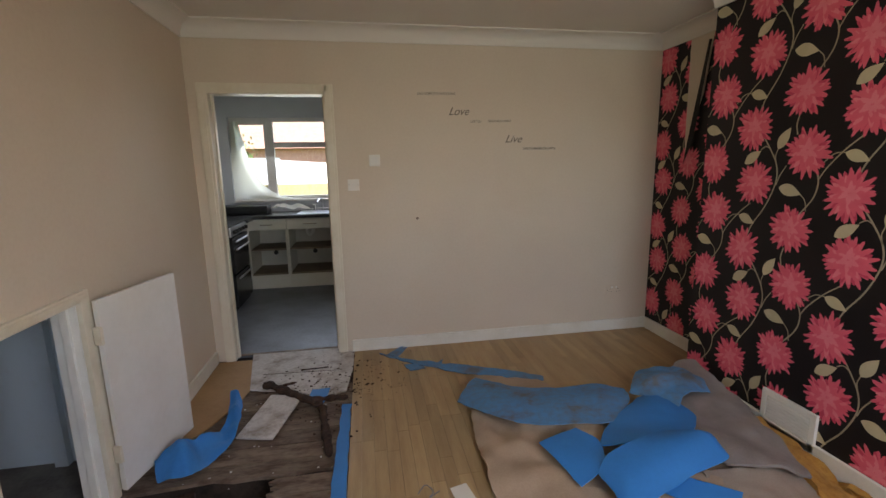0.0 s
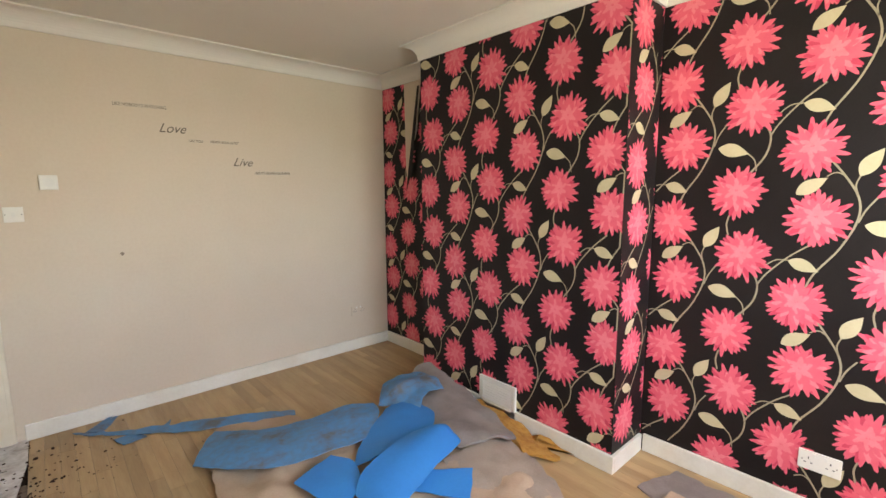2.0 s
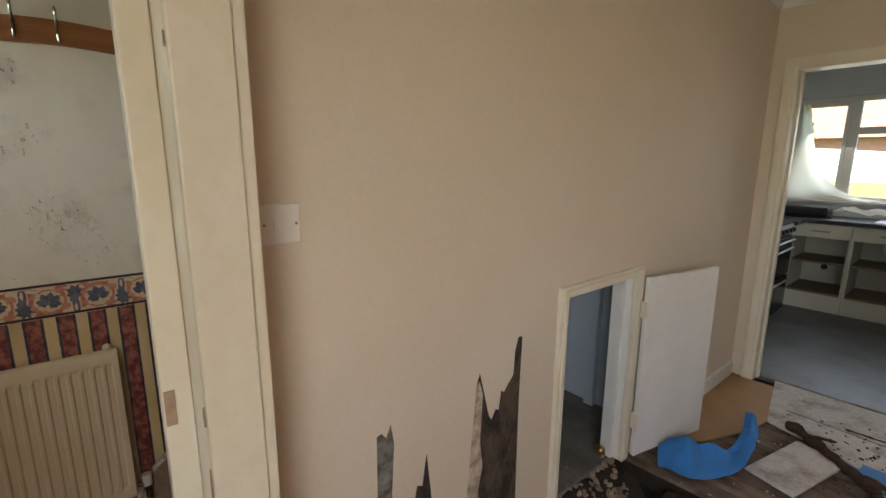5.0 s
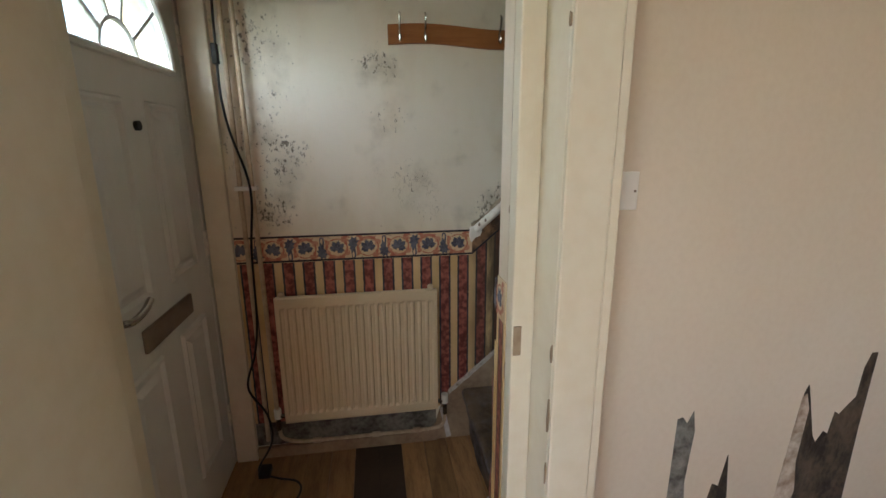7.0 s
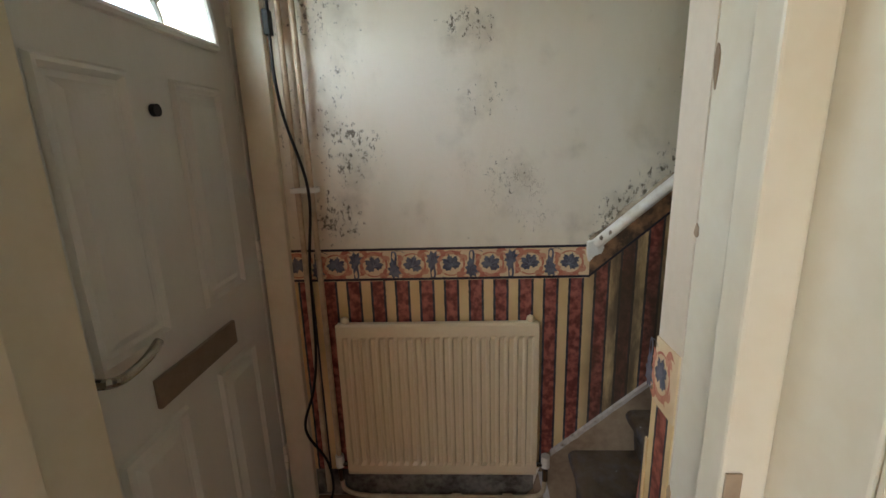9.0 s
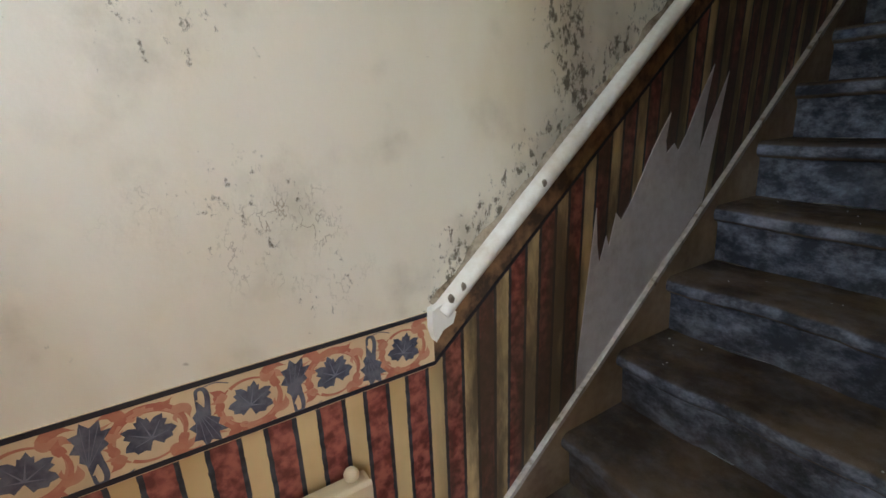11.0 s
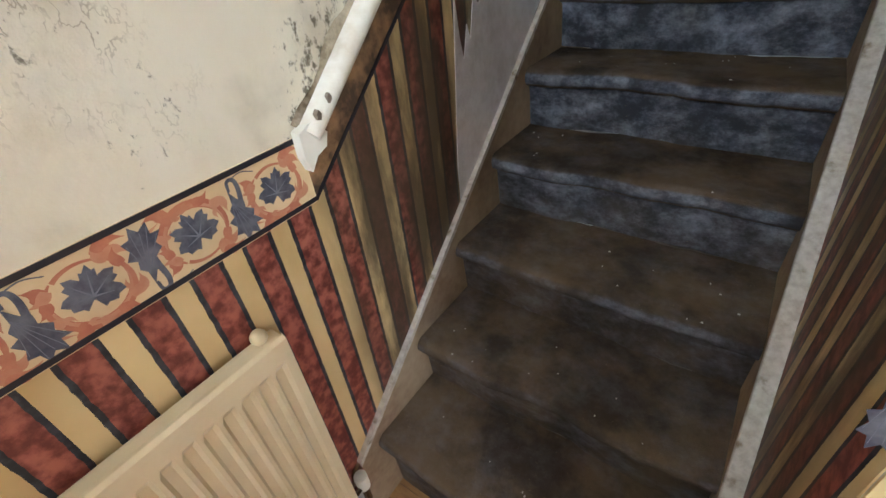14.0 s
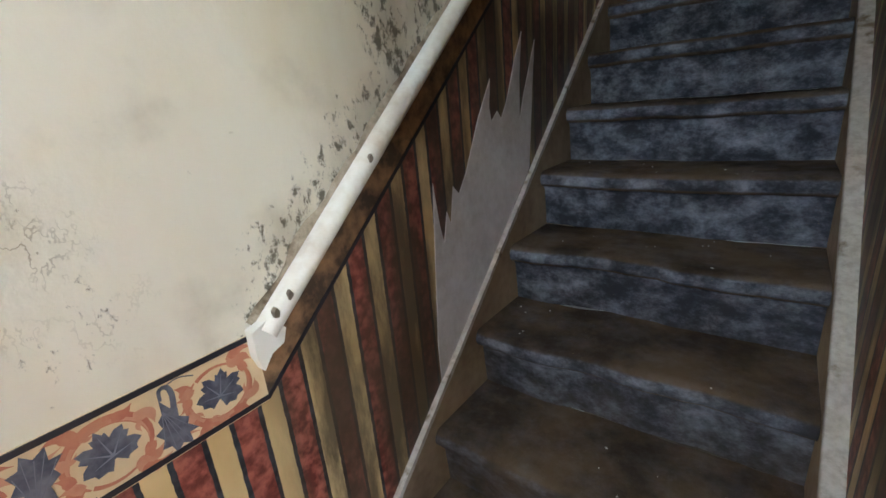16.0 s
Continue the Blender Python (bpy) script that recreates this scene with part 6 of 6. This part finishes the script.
sheet("net_curtain", [[(-0.1, 2.66, 0.93), (0.1, 2.68, 0.98), (0.35, 2.68, 0.96), (0.5, 2.68, 0.93)], [(-0.1, 2.55, 0.92), (0.1, 2.52, 0.97), (0.35, 2.55, 0.94), (0.5, 2.58, 0.92)]], NET, "heap of white net curtain on the worktop", "curtain", 30, 10, 0.04, 9, 0.002, 0.02, 5.0)


def kitchen_unit(x0, x1):
    u = thing("base_unit", "cream kitchen base unit with drawer, missing its door", "kitchen unit", "kitchen base units")
    part("carcass", boxes([(x0, x0 + 0.018, 2.17, 2.72, 0.17, 0.87), (x1 - 0.018, x1, 2.17, 2.72, 0.17, 0.87), (x0 + 0.018, x1 - 0.018, 2.70, 2.72, 0.17, 0.87)], 0.001), UNIT, u)
    part("base_shelf", box(x0 + 0.018, x1 - 0.018, 2.175, 2.70, 0.17, 0.19), SHELFWOOD, u)
    part("shelf", box(x0 + 0.018, x1 - 0.018, 2.20, 2.70, 0.475, 0.492), SHELFWOOD, u)
    d_ = part("drawer_front", box(x0 + 0.004, x1 - 0.004, 2.15, 2.17, 0.735, 0.865, 0.003), UNIT, u)
    part("handle", tube(curve_pts([(x0 + (x1 - x0) * 0.36, 2.15, 0.80), (x0 + (x1 - x0) * 0.38, 2.125, 0.80), (x0 + (x1 - x0) * 0.62, 2.125, 0.80), (x0 + (x1 - x0) * 0.64, 2.15, 0.80)], 4), 0.005, 8), DULL, d_)
    part("plinth", box(x0, x1, 2.18, 2.20, 0.0, 0.168), UNIT, u)
    part("pipe_hole", tube([((x0 + x1) / 2 - 0.02, 2.692, 0.36), ((x0 + x1) / 2 - 0.02, 2.702, 0.36)], 0.03, 14), BLACK, u)
    return u


for a, b in ((-0.24, 0.215), (0.219, 0.78), (0.784, 1.34), (1.344, 1.9)):
    kitchen_unit(a, b)
tr = thing("sink_trap", "white plastic waste pipe beneath the sink", "waste pipe")
part("trap", tube(curve_pts([(0.42, 2.5, 0.86), (0.42, 2.5, 0.66), (0.45, 2.5, 0.61), (0.49, 2.5, 0.66), (0.50, 2.52, 0.72), (0.52, 2.70, 0.72)], 6), 0.02), PLASTIC, tr)
tagged(finish("worktop", boxes([(-0.72, 1.9, 2.13, 2.738, 0.872, 0.91), (-0.72, -0.13, 1.80, 2.128, 0.872, 0.91)], 0.004), WORKTOP), "black laminate kitchen worktop", "worktop")
tap = thing("mixer_tap", "chrome kitchen sink taps", "tap")
part("spout", tube(curve_pts([(0.62, 2.62, 0.91), (0.62, 2.62, 1.03), (0.60, 2.55, 1.07), (0.57, 2.47, 1.03)], 6), 0.011), STEEL, tap)
for x in (0.52, 0.72):
    part("tap_body", tube([(x, 2.62, 0.91), (x, 2.62, 0.98)], 0.014), STEEL, tap)
    part("tap_head", tube([(x - 0.03, 2.62, 0.99), (x + 0.03, 2.62, 0.99)], 0.010), STEEL, tap)
part("bridge", tube([(0.52, 2.62, 0.94), (0.72, 2.62, 0.94)], 0.010), STEEL, tap)
tagged(finish("sink", boxes([(0.34, 1.2, 2.22, 2.66, 0.905, 0.916)], 0.004), STEEL), "stainless steel sink top set in the worktop", "sink")
bagb = box(-0.62, -0.02, 2.34, 2.62, 0.912, 1.02, 0.03)
tagged(finish("black_tray", bagb, BLACK), "black padded item lying on the worktop", "tray")
ck = thing("cooker", "black freestanding cooker with steel handles", "cooker")
part("body", box(-0.71, -0.17, 1.18, 1.78, 0.03, 0.90, 0.008), COOKER, ck)
part("hob", box(-0.71, -0.15, 1.175, 1.785, 0.90, 0.915, 0.004), COOKER, ck)
part("control_panel", box(-0.17, -0.145, 1.19, 1.77, 0.80, 0.895, 0.006), STEEL, ck)
for y in (1.26, 1.36, 1.48, 1.6, 1.7):
    part("knob", tube([(-0.145, y, 0.845), (-0.115, y, 0.845)], 0.02, 14), COOKER, ck)
part("oven_door", box(-0.17, -0.14, 1.19, 1.77, 0.42, 0.785, 0.006), COOKER, ck)
part("oven_door", box(-0.17, -0.14, 1.19, 1.77, 0.08, 0.405, 0.006), COOKER, ck)
for z in (0.75, 0.67, 0.37):
    part("handle", tube([(-0.115, 1.24, z), (-0.115, 1.72, z)], 0.010), STEEL, ck)
tagged(finish("corner_unit", boxes([(-0.71, -0.25, 1.80, 2.72, 0.17, 0.87), (-0.25, -0.243, 1.80, 2.15, 0.0, 0.168)], 0.002), UNIT), "cream corner kitchen unit beside the cooker", "kitchen unit")

# ---- garden ----
setting(finish("ground", boxes([(-400, 400, -400, SOUTH - 0.25, -0.35, -0.15), (-400, 400, KY + 0.25, 400, -0.35, -0.15), (-400, -1.2, SOUTH - 0.25, KY + 0.25, -0.35, -0.15), (4, 400, SOUTH - 0.25, KY + 0.25, -0.35, -0.15)]), GRASS), "rough garden lawn")
fence = thing("garden_fence", "weathered timber panel fence across the garden", "fence")
for i in range(7):
    part("post", box(-5.0 + i * 1.83, -4.9 + i * 1.83, 9.0, 9.1, -0.15, 1.75, 0.01), FENCE, fence)
    for k in range(9):
        part("board", box(-4.9 + i * 1.83, -3.17 + i * 1.83, 9.03, 9.05, -0.08 + k * 0.19, 0.13 + k * 0.19 - 0.03), FENCE, fence)
shed = thing("brick_house", "low red-brick house beyond the fence with tiled roof", "house")
part("wall", box(-9, 14, 24, 30, -0.15, 2.6), BRICK, shed)
part("roof", prism([(23.4, 2.6), (30.6, 2.6), (27, 4.6)], "x", -9.4, 14.4), ROOF, shed)
for x in (-5, -1, 3, 7):
    wpart = part("window", box(x, x + 1.4, 23.95, 24.02, 0.9, 2.1), UPVC, shed)
    part("pane", box(x + 0.1, x + 1.3, 23.93, 23.949, 1.0, 2.0), GREYBLUE, wpart)
part("door", box(5.4, 6.3, 23.95, 24.02, -0.1, 2.0), UPVC, shed)
bin_ = thing("wheelie_bin", "blue-grey plastic bin beside the garden fence", "bin")
part("body", prism([(0.95, -0.15), (1.45, -0.15), (1.52, 0.95), (0.88, 0.95)], "y", 6.2, 6.75), GREYBLUE, bin_)
part("lid", box(0.86, 1.54, 6.15, 6.8, 0.955, 1.01, 0.015), GREYBLUE, bin_)
shrub = thing("garden_bush", "leafy green bush against the fence", "bush")
part("trunk", tube([(-2.6, 8.3, -0.15), (-2.55, 8.3, 0.6), (-2.5, 8.35, 1.4)], lambda t: 0.06 * (1 - 0.6 * t)), ROT, shrub)
rnd = random.Random(4)
bm = bmesh.new()
for i in range(2600):
    th_, ph = rnd.uniform(0, 2 * math.pi), math.acos(rnd.uniform(-0.7, 1))
    r = rnd.uniform(0.35, 1.0) * (0.9 + 0.35 * noise.noise(Vector((math.cos(th_) * 2, math.sin(th_) * 2, ph * 2))))
    c = Vector((-2.55 + 1.1 * r * math.sin(ph) * math.cos(th_), 8.3 + 0.7 * r * math.sin(ph) * math.sin(th_), 1.6 + 1.3 * r * math.cos(ph)))
    m = Euler((rnd.uniform(0, 6), rnd.uniform(0, 6), rnd.uniform(0, 6))).to_matrix()
    vs = [bm.verts.new(c + m @ Vector(p)) for p in ((-0.05, 0, 0), (0, 0.028, 0.008), (0.06, 0, 0), (0, -0.028, 0.008))]
    bm.faces.new(vs)
part("crown", bm, LEAF, shrub)

# ---- boards of the floors ----
planks(floor, "laminate_plank", 1.042, EX, -3.4, -0.0, 0.0655, 0.52, -0.024, 0.0, OAK, seed=2, gap=0.0004)
part("laminate_rest", box(1.042, EX, SOUTH, -3.4, -0.024, -0.0005), OAK, floor)
floor_h = setting(new("floor_hall"), "worn mixed brown floorboards in the hall")
for i in range(12):
    y0 = SOUTH + i * 0.108
    mt = DARKBOARD if i in (5, 6) else HALLBOARD
    part("floorboard", box(W, -0.0, y0 + 0.0012, y0 + 0.1068, -0.022, -0.001), mt, floor_h)
